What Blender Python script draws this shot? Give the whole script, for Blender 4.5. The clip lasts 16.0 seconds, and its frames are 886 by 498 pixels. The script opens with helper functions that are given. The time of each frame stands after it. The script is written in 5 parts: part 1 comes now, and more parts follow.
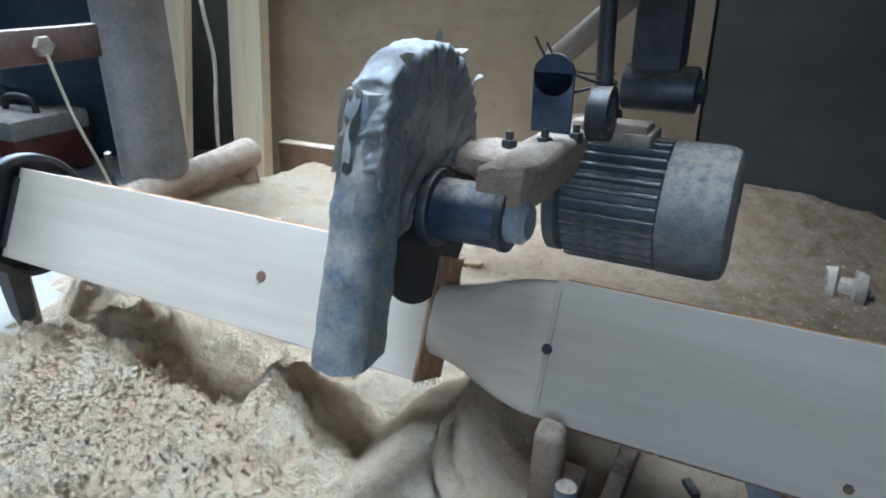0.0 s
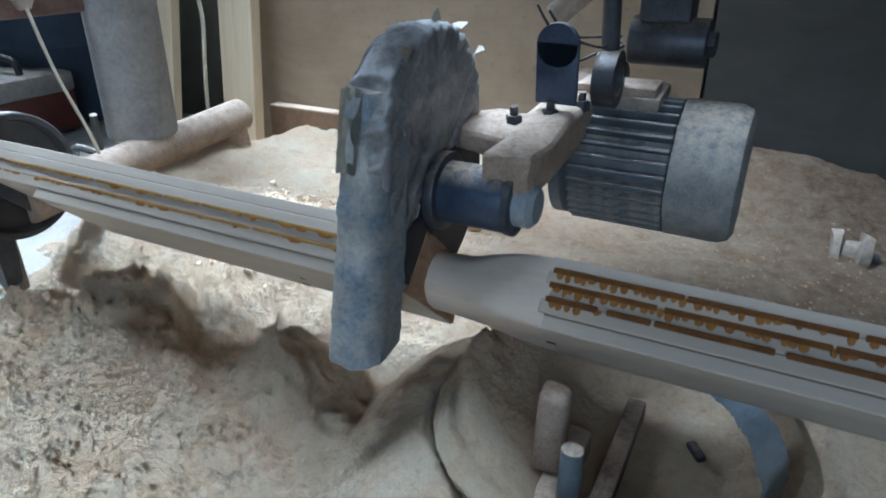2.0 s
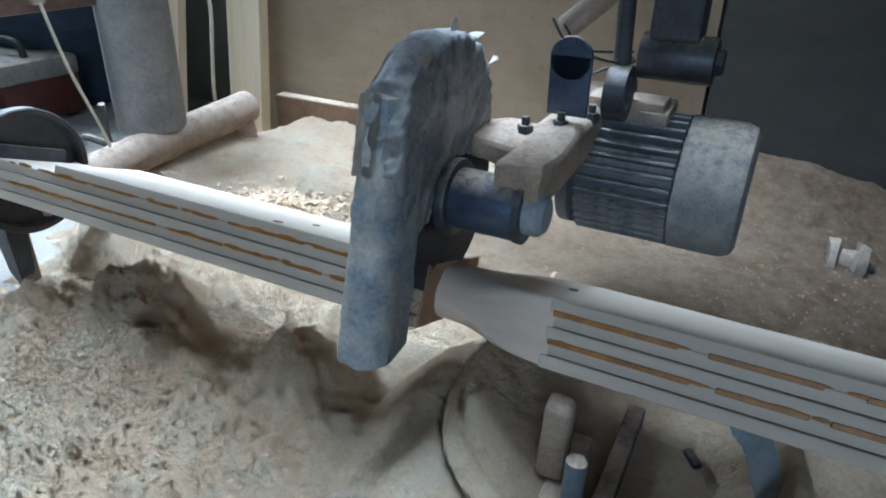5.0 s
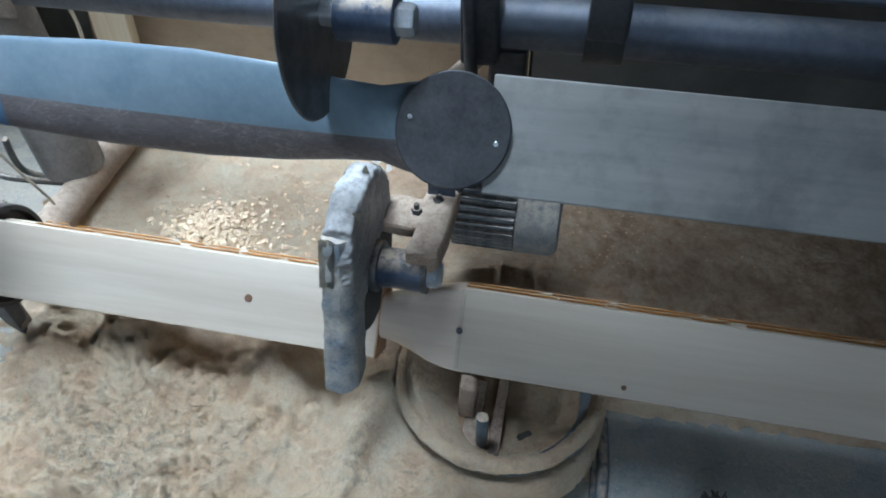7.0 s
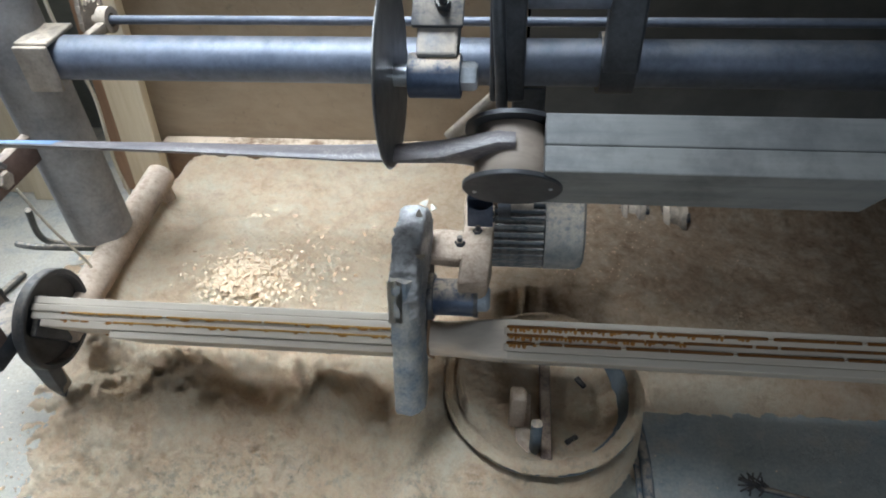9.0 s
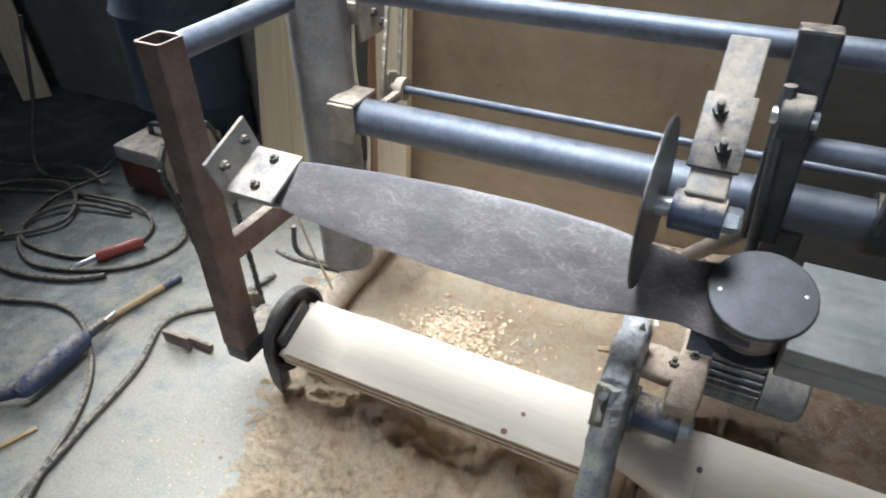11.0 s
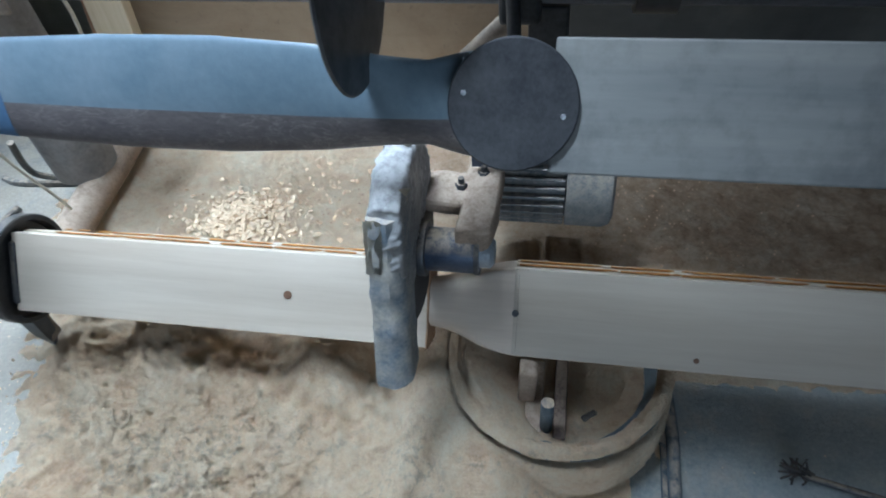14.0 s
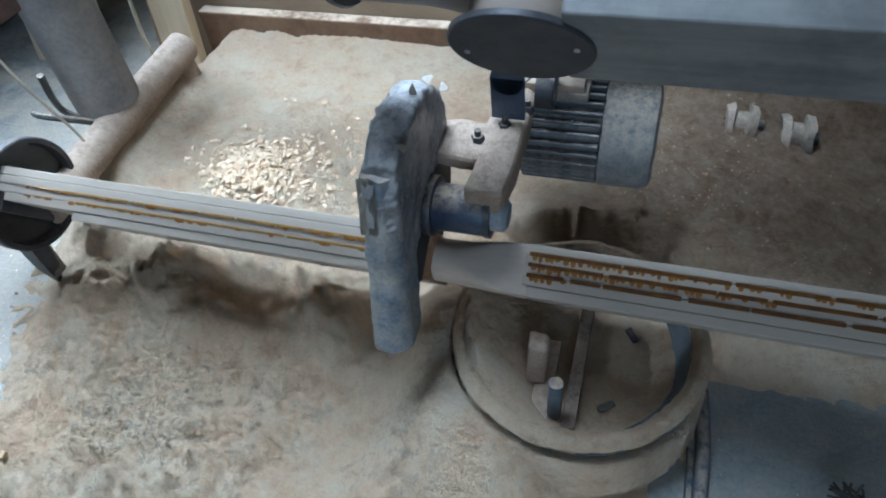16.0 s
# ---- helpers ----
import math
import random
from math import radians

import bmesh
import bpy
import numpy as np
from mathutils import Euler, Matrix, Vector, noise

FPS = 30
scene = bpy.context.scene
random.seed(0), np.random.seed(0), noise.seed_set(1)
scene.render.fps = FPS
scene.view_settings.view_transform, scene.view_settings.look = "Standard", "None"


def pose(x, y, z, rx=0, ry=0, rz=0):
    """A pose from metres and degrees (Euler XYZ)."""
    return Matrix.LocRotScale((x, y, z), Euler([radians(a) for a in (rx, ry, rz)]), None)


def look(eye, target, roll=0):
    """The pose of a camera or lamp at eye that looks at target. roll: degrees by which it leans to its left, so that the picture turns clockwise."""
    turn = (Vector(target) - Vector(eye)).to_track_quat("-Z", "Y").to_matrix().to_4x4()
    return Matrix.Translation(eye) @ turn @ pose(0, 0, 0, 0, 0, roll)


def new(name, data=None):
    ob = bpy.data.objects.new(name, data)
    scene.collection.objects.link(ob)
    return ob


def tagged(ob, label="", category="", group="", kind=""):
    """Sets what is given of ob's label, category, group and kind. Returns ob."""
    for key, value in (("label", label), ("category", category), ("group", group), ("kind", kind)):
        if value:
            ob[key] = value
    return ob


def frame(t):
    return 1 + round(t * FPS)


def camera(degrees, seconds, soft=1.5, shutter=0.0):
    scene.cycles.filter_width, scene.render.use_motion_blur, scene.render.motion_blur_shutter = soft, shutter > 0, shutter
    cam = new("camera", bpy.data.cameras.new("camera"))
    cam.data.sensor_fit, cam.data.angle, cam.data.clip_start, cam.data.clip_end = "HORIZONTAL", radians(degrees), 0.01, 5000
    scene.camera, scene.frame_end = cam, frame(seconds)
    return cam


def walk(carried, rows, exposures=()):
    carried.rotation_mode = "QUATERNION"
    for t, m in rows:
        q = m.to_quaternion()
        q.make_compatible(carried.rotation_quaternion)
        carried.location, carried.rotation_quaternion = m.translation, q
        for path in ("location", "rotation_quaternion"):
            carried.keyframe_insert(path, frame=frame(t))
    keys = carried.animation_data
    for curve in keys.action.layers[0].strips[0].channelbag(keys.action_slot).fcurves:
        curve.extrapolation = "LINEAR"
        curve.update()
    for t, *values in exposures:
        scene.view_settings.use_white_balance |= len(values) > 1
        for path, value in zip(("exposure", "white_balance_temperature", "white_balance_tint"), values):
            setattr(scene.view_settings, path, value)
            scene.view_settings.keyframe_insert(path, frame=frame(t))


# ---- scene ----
cam = camera(67.2, 16.0, soft=1.9, shutter=0.4)
ROWS = [
    (0, 0.0714, 0.1705, 0.5378, 66.96, 0.02, 27.42),
    (0.5, 0.0622, 0.1729, 0.5327, 66.53, -0.10, 27.30),
    (1, 0.0522, 0.1842, 0.5195, 65.99, -0.08, 26.68),
    (1.5, 0.0562, 0.1823, 0.5182, 65.16, -0.02, 26.91),
    (2, 0.0570, 0.1820, 0.5189, 64.42, -0.21, 26.83),
    (2.5, 0.0533, 0.1805, 0.5233, 63.88, -0.33, 26.82),
    (3, 0.0508, 0.1835, 0.5209, 63.58, -0.32, 26.79),
    (5.5, 0.0424, 0.1707, 0.5887, 61.76, -1.92, 26.67),
    (6, 0.0339, 0.1688, 0.7669, 49.73, -0.59, 25.26),
    (6.5, 0.0185, 0.0946, 0.9310, 45.53, 0.45, 16.20),
    (7, 0.0271, 0.0779, 1.0034, 44.85, 0.77, 11.72),
    (7.5, -0.0055, 0.0102, 1.0235, 49.26, 1.61, 12.45),
    (8, -0.0966, -0.0204, 1.0512, 47.56, 1.85, 4.11),
    (8.2, -0.1055, -0.0421, 1.0356, 47.98, 1.64, 3.13),
    (10.3, -0.0363, 0.0189, 1.0692, 50.10, 1.79, 16.07),
    (10.5, -0.0685, -0.0056, 1.0979, 52.00, 1.17, 18.29),
    (11, -0.1359, -0.0413, 1.1282, 53.54, 1.20, 26.85),
    (11.5, -0.1727, -0.0641, 1.1120, 53.08, 1.38, 27.29),
    (12, -0.1734, -0.0716, 1.1148, 52.04, 1.85, 24.67),
    (12.5, -0.1508, -0.0839, 1.0986, 50.63, 2.21, 18.10),
    (13, -0.0643, -0.0231, 1.0585, 45.11, 1.74, 12.11),
    (13.5, -0.0106, 0.0272, 1.0252, 43.20, 2.47, 13.21),
    (14, -0.0396, 0.1354, 0.9810, 41.13, 4.43, 8.93),
    (14.5, 0.0010, 0.1699, 0.8777, 41.45, 4.89, 11.42),
    (15, 0.0263, 0.1746, 0.8684, 41.11, 5.14, 14.02),
    (15.5, 0.0231, 0.1724, 0.8622, 41.63, 5.65, 15.47),
    (16, 0.0141, 0.1601, 0.8516, 42.53, 4.97, 16.11),
]
EXPOSURES = [(0, 0.0, 5300, 9), (3.2, -0.02, 5300, 9), (6, -0.2, 5300, 8), (7, -0.4, 5600, 9), (7.5, -0.38, 6000, 11), (8, -0.36, 6300, 12), (10.4, -0.25, 5900, 12), (11.2, -0.27, 6500, 14), (12.0, -0.62, 6500, 14),
             (13, -0.6, 5700, 11), (14, -0.48, 5500, 9), (14.5, -0.44, 5400, 9), (15.5, -0.4, 5300, 9), (16, -0.4, 5300, 9)]
walk(cam, [(t, pose(x, y, z, rx, ry, rz)) for t, x, y, z, rx, ry, rz in ROWS], exposures=EXPOSURES)

# ---- world and light ----
world = bpy.data.worlds.new("sky")
scene.world = world
world.use_nodes = True
wn = world.node_tree
sky = wn.nodes.new("ShaderNodeTexSky")
sky.sky_type, sky.sun_disc = "NISHITA", False
sky.sun_elevation, sky.sun_rotation = radians(40), radians(200)
wn.nodes["Background"].inputs[1].default_value = 0.10
wn.links.new(sky.outputs[0], wn.nodes["Background"].inputs[0])


def area_lamp(name, m, sx, sy, power, colour, spread=180):
    lamp = bpy.data.lights.new(name, "AREA")
    lamp.shape, lamp.size, lamp.size_y, lamp.energy, lamp.color = "RECTANGLE", sx, sy, power, colour
    lamp.spread = radians(spread)
    ob = new(name, lamp)
    ob.matrix_world = m
    return ob


# daylight through an assumed roof window over the machine, and two added fill lamps
area_lamp("skylight_lamp", look((-0.70, 0.86, 2.39), (-0.54, 0.80, 0)), 0.95, 0.85, 17, (0.84, 0.94, 1.0), 48)
# fill lamp added behind the boards, in an unseen opening
area_lamp("back_fill_lamp", look((-2.15, 1.60, 1.08), (-0.48, 0.74, 0.1)), 1.0, 0.68, 21, (0.86, 0.95, 1.0), 84)
# fill lamp added behind the camera to brighten the front faces
area_lamp("front_fill_lamp", look((0.9, -2.9, 1.25), (-0.1, 0.60, 0.10)), 1.7, 1.9, 15, (0.78, 0.91, 1.0), 120)


# ---- materials ----
def material(name, rough=0.6, metal=0.0):
    m = bpy.data.materials.new(name)
    m.use_nodes = True
    b = m.node_tree.nodes["Principled BSDF"]
    b.inputs["Roughness"].default_value, b.inputs["Metallic"].default_value = rough, metal
    return m, m.node_tree, b


def coords(nt, scale=(1, 1, 1), world_space=False):
    tc = nt.nodes.new("ShaderNodeTexCoord")
    mp = nt.nodes.new("ShaderNodeMapping")
    mp.inputs["Scale"].default_value = scale
    if world_space:
        g = nt.nodes.new("ShaderNodeNewGeometry")
        nt.links.new(g.outputs["Position"], mp.inputs[0])
    else:
        nt.links.new(tc.outputs["Object"], mp.inputs[0])
    return mp.outputs[0]


def noise_node(nt, vec, scale, detail=6, rough=0.6, warp=0.0):
    n = nt.nodes.new("ShaderNodeTexNoise")
    n.inputs["Scale"].default_value, n.inputs["Detail"].default_value = scale, detail
    n.inputs["Roughness"].default_value, n.inputs["Distortion"].default_value = rough, warp
    nt.links.new(vec, n.inputs["Vector"])
    return n.outputs["Fac"]


def ramp(nt, fac, stops):
    r = nt.nodes.new("ShaderNodeValToRGB")
    while len(r.color_ramp.elements) < len(stops):
        r.color_ramp.elements.new(0.5)
    for e, (p, c) in zip(r.color_ramp.elements, stops):
        e.position, e.color = p, (*c, 1) if len(c) == 3 else c
    nt.links.new(fac, r.inputs[0])
    return r.outputs[0]


def mix(nt, fac, a, b, mode="MIX"):
    n = nt.nodes.new("ShaderNodeMix")
    n.data_type, n.blend_type = "RGBA", mode
    for sock, v in ((n.inputs[0], fac), (n.inputs[6], a), (n.inputs[7], b)):
        if isinstance(v, (int, float)):
            sock.default_value = v
        elif isinstance(v, tuple):
            sock.default_value = (*v, 1)
        else:
            nt.links.new(v, sock)
    return n.outputs[2]


def bump(nt, bsdf, height, strength, distance):
    n = nt.nodes.new("ShaderNodeBump")
    n.inputs["Strength"].default_value, n.inputs["Distance"].default_value = strength, distance
    nt.links.new(height, n.inputs["Height"])
    nt.links.new(n.outputs[0], bsdf.inputs["Normal"])


def upward(nt, low, high):
    """How far a surface faces up, from 0 to 1: where dust settles."""
    g = nt.nodes.new("ShaderNodeNewGeometry")
    s = nt.nodes.new("ShaderNodeSeparateXYZ")
    nt.links.new(g.outputs["Normal"], s.inputs[0])
    mr = nt.nodes.new("ShaderNodeMapRange")
    mr.inputs[1].default_value, mr.inputs[2].default_value = low, high
    nt.links.new(s.outputs[2], mr.inputs[0])
    return mr.outputs[0]


def times(nt, a, b, op="MULTIPLY"):
    n = nt.nodes.new("ShaderNodeMath")
    n.operation, n.use_clamp = op, True
    for sock, v in zip(n.inputs, (a, b)):
        if isinstance(v, (int, float)):
            sock.default_value = v
        else:
            nt.links.new(v, sock)
    return n.outputs[0]


DUST = (0.66, 0.53, 0.39)


def painted(name, a, b, rough=0.5, metal=0.0, scale=18.0, dust=0.0, dust_low=0.3, grain=0.25, spread=(0.35, 0.65), dustcol=DUST):
    """Paint or metal in two tones, with sawdust lying on what faces up."""
    m, nt, bs = material(name, rough, metal)
    v = coords(nt)
    n1, n2 = noise_node(nt, v, scale, 8, 0.65), noise_node(nt, v, scale * 9, 4, 0.7)
    col = ramp(nt, n1, [(spread[0], a), (spread[1], b)])
    col = mix(nt, grain, col, ramp(nt, n2, [(0.3, tuple(0.5 * c for c in a)), (0.7, tuple(min(1, 1.3 * c) for c in b))]))
    if dust:
        f = times(nt, upward(nt, dust_low, 0.95), ramp(nt, noise_node(nt, v, scale * 2.2, 8, 0.75), [(0.38, (0, 0, 0)), (0.56, (1, 1, 1))]))
        f = times(nt, f, dust)
        col = mix(nt, f, col, dustcol)
        r = nt.nodes.new("ShaderNodeMapRange")
        r.inputs[3].default_value, r.inputs[4].default_value = rough, 0.95
        nt.links.new(f, r.inputs[0])
        nt.links.new(r.outputs[0], bs.inputs["Roughness"])
    nt.links.new(col, bs.inputs["Base Color"])
    bump(nt, bs, n2, 0.25, 0.001)
    return m


def timber(name, light, dark, along=0, scale=1.0, knots=False, rough=0.6, dirt=0.0):
    """Sawn wood with its grain along one axis."""
    m, nt, bs = material(name, rough)
    s = [26.0 * scale] * 3
    s[along] = 1.6 * scale
    v = coords(nt, tuple(s))
    oi = nt.nodes.new("ShaderNodeObjectInfo")
    add = nt.nodes.new("ShaderNodeVectorMath")
    add.operation = "MULTIPLY_ADD"
    add.inputs[1].default_value = (37, 91, 53)
    nt.links.new(oi.outputs["Random"], add.inputs[0])
    nt.links.new(v, add.inputs[2])
    v = add.outputs[0]
    n1 = noise_node(nt, v, 1.0, 5, 0.55, 0.6)
    n2 = noise_node(nt, v, 6.0, 4, 0.7)
    col = ramp(nt, n1, [(0.34, dark), (0.5, tuple(0.5 * (a + b) for a, b in zip(light, dark))), (0.68, light)])
    col = mix(nt, 0.3, col, ramp(nt, n2, [(0.3, dark), (0.6, light)]))
    if dirt:
        n3 = noise_node(nt, coords(nt), 9, 6, 0.7)
        col = mix(nt, times(nt, ramp(nt, n3, [(0.45, (0, 0, 0)), (0.7, (1, 1, 1))]), dirt), col, tuple(0.35 * c for c in dark))
    nt.links.new(col, bs.inputs["Base Color"])
    bump(nt, bs, n2, 0.15, 0.0008)
    return m


def sawdust_material():
    m, nt, bs = material("sawdust", 0.95)
    v = coords(nt)
    big, mid, small, fine = noise_node(nt, v, 4.5, 7, 0.62, 0.5), noise_node(nt, v, 22, 8, 0.72, 0.3), noise_node(nt, v, 85, 6, 0.75), noise_node(nt, v, 300, 5, 0.8)
    col = ramp(nt, big, [(0.34, (0.78, 0.43, 0.21)), (0.47, (0.95, 0.67, 0.39)), (0.63, (0.97, 0.80, 0.56))])
    col = mix(nt, 0.42, col, ramp(nt, mid, [(0.37, (0.58, 0.27, 0.10)), (0.48, (0.95, 0.68, 0.41)), (0.60, (0.96, 0.84, 0.64))]))
    col = mix(nt, 0.28, col, ramp(nt, small, [(0.31, (0.54, 0.34, 0.20)), (0.46, (0.85, 0.69, 0.50)), (0.64, (0.96, 0.88, 0.74))]))
    col = mix(nt, 0.16, col, ramp(nt, fine, [(0.31, (0.32, 0.21, 0.12)), (0.50, (0.82, 0.69, 0.52)), (0.66, (0.97, 0.91, 0.80))]))
    # grey specks where the fine dust is trodden
    dirt = times(nt, ramp(nt, noise_node(nt, v, 7.5, 4, 0.6, 0.8), [(0.46, (0, 0, 0)), (0.60, (1, 1, 1))]), ramp(nt, noise_node(nt, v, 60, 8, 0.8), [(0.49, (0, 0, 0)), (0.60, (1, 1, 1))]))
    front = nt.nodes.new("ShaderNodeMapRange")
    front.inputs[1].default_value, front.inputs[2].default_value = 0.66, 0.50
    sep = nt.nodes.new("ShaderNodeSeparateXYZ")
    nt.links.new(v, sep.inputs[0])
    nt.links.new(sep.outputs[1], front.inputs[0])
    col = mix(nt, times(nt, times(nt, dirt, front.outputs[0]), 0.42), col, (0.25, 0.22, 0.165))
    # browner dust lies in the east behind the blank, with its shade painted in too
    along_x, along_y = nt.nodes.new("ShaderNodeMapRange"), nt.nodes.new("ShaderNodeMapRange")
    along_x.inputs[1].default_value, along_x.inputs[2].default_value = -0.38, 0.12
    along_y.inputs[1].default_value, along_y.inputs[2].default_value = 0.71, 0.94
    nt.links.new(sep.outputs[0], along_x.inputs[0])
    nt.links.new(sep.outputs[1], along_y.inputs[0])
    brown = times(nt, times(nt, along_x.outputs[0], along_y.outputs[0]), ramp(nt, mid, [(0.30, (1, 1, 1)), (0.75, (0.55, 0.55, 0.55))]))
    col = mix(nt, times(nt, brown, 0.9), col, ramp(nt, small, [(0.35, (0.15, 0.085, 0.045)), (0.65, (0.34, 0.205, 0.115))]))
    nt.links.new(col, bs.inputs["Base Color"])
    h = nt.nodes.new("ShaderNodeMath")
    h.operation = "MULTIPLY_ADD"
    h.inputs[1].default_value = 1.6
    nt.links.new(mid, h.inputs[0])
    nt.links.new(small, h.inputs[2])
    h2 = nt.nodes.new("ShaderNodeMath")
    h2.operation = "MULTIPLY_ADD"
    h2.inputs[1].default_value = 0.5
    nt.links.new(fine, h2.inputs[0])
    nt.links.new(h.outputs[0], h2.inputs[2])
    bump(nt, bs, h2.outputs[0], 1.0, 0.018)
    return m


FLOOR_W, FLOOR_E = -0.95, 0.0


def concrete_material():
    m, nt, bs = material("concrete", 0.85)
    v = coords(nt)
    n1, n2, n3 = noise_node(nt, v, 3.2, 8, 0.65, 0.5), noise_node(nt, v, 14, 8, 0.7, 0.3), noise_node(nt, v, 150, 5, 0.75)
    col = ramp(nt, n2, [(0.34, (0.27, 0.325, 0.345)), (0.5, (0.40, 0.44, 0.445)), (0.66, (0.54, 0.545, 0.515))])
    # sawdust is trodden about round the heap
    sep = nt.nodes.new("ShaderNodeSeparateXYZ")
    nt.links.new(v, sep.inputs[0])
    west, east = nt.nodes.new("ShaderNodeMapRange"), nt.nodes.new("ShaderNodeMapRange")
    west.inputs[1].default_value, west.inputs[2].default_value = FLOOR_W - 1.1, FLOOR_W - 0.1
    east.inputs[1].default_value, east.inputs[2].default_value = FLOOR_E + 0.30, FLOOR_E
    nt.links.new(sep.outputs[0], west.inputs[0])
    nt.links.new(sep.outputs[0], east.inputs[0])
    near = times(nt, west.outputs[0], east.outputs[0])
    spread = times(nt, times(nt, near, 0.34), n2, "ADD")
    trodden = ramp(nt, spread, [(0.56, (0, 0, 0)), (0.80, (1, 1, 1))])
    dust = times(nt, ramp(nt, n1, [(0.42, (0, 0, 0)), (0.60, (1, 1, 1))]), 0.6)
    col = mix(nt, dust, col, (0.40, 0.385, 0.33))
    # dimness outside the pool of light is painted in, westward, with dark blotches
    west_dim = nt.nodes.new("ShaderNodeMapRange")
    west_dim.inputs[1].default_value, west_dim.inputs[2].default_value = -0.9, -1.5
    nt.links.new(sep.outputs[0], west_dim.inputs[0])
    blot = times(nt, ramp(nt, noise_node(nt, v, 6, 8, 0.7, 0.8), [(0.38, (0.45, 0.45, 0.45)), (0.56, (1, 1, 1))]), west_dim.outputs[0])
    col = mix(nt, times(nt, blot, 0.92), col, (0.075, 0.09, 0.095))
    col = mix(nt, times(nt, trodden, 0.62), col, (0.50, 0.41, 0.29))
    col = mix(nt, 0.3, col, ramp(nt, n3, [(0.35, (0.13, 0.145, 0.15)), (0.62, (0.46, 0.45, 0.41))]))
    nt.links.new(col, bs.inputs["Base Color"])
    bump(nt, bs, noise_node(nt, v, 55, 8, 0.75), 0.6, 0.006)
    return m


def board_wall_material(name, a, b, c):
    m, nt, bs = material(name, 0.75)
    v = coords(nt)
    n1, n2, n3 = noise_node(nt, v, 2.2, 8, 0.7, 0.6), noise_node(nt, coords(nt, (9, 9, 30)), 1.0, 6, 0.7), noise_node(nt, v, 60, 5, 0.7)
    col = ramp(nt, n1, [(0.32, a), (0.5, b), (0.68, c)])
    col = mix(nt, 0.25, col, ramp(nt, n2, [(0.3, a), (0.7, c)]))
    col = mix(nt, times(nt, ramp(nt, n3, [(0.60, (0, 0, 0)), (0.72, (1, 1, 1))]), 0.3), col, (0.05, 0.04, 0.035))
    nt.links.new(col, bs.inputs["Base Color"])
    bump(nt, bs, n3, 0.2, 0.001)
    return m


SAWDUST = sawdust_material()
SKIRT = painted("brown_skirting", (0.15, 0.085, 0.05), (0.26, 0.165, 0.10), 0.8, 0.0, 9, dust=0.9, dust_low=0.4)
CONCRETE = concrete_material()
PLY_LIGHT = board_wall_material("plywood_wall", (0.20, 0.145, 0.09), (0.30, 0.225, 0.15), (0.38, 0.30, 0.21))
PLY_DARK = board_wall_material("dark_wall_panel", (0.04, 0.04, 0.036), (0.07, 0.068, 0.06), (0.11, 0.104, 0.092))
PLASTER = board_wall_material("plaster", (0.11, 0.12, 0.11), (0.17, 0.18, 0.165), (0.25, 0.255, 0.235))
SPRUCE = timber("spruce", (0.60, 0.525, 0.43), (0.49, 0.41, 0.32), 0)
SPRUCE_CUT = timber("cut_spruce", (0.70, 0.60, 0.49), (0.56, 0.46, 0.37), 0, 1.5)
BOARD = timber("raw_board", (0.66, 0.56, 0.40), (0.50, 0.39, 0.25), 2)
LUMBER = timber("grey_washed_lumber", (0.30, 0.292, 0.272), (0.185, 0.19, 0.19), 0, 0.8, dirt=0.6)
STICKWOOD = timber("stick_wood", (0.50, 0.36, 0.2), (0.33, 0.21, 0.1), 0)
BLADE_GREY = painted("grey_primer", (0.135, 0.19, 0.235), (0.21, 0.265, 0.31), 0.42, 0.0, 9, grain=0.15)


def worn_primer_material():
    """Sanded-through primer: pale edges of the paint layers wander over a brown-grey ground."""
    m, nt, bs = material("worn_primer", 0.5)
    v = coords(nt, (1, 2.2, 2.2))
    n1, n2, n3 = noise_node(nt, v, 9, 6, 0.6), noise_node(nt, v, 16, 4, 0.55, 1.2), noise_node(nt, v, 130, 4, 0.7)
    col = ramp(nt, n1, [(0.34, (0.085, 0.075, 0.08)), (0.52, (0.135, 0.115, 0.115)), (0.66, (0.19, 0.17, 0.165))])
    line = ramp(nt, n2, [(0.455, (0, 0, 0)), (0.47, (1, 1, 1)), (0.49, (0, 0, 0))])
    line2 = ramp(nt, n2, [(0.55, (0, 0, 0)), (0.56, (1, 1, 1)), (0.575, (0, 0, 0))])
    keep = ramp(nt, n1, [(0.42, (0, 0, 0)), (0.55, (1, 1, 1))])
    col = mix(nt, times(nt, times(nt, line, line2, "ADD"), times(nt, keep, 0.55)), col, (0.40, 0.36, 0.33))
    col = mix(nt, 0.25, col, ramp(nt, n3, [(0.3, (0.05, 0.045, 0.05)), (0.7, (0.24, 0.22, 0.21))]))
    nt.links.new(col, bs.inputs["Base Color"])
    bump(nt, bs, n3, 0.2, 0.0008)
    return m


BLADE_BACK = worn_primer_material()
TAPE_BLUE = painted("blue_paint", (0.065, 0.13, 0.24), (0.11, 0.19, 0.30), 0.5, 0.0, 12)
RAIL = painted("rail_steel", (0.10, 0.12, 0.16), (0.18, 0.20, 0.25), 0.52, 0.5, 10, dust=0.28, dust_low=0.55, dustcol=(0.5, 0.47, 0.43))
RUST = painted("rusty_steel", (0.10, 0.06, 0.05), (0.20, 0.14, 0.12), 0.6, 0.3, 16, dust=0.5, dust_low=0.5)
POST = painted("dusty_pipe", (0.17, 0.165, 0.17), (0.31, 0.30, 0.295), 0.75, 0.1, 14, dust=0.6, dust_low=-0.1)
DUSTY = painted("dust_caked_steel", (0.19, 0.16, 0.135), (0.38, 0.32, 0.26), 0.9, 0.0, 26, dust=0.55, dust_low=-0.1)
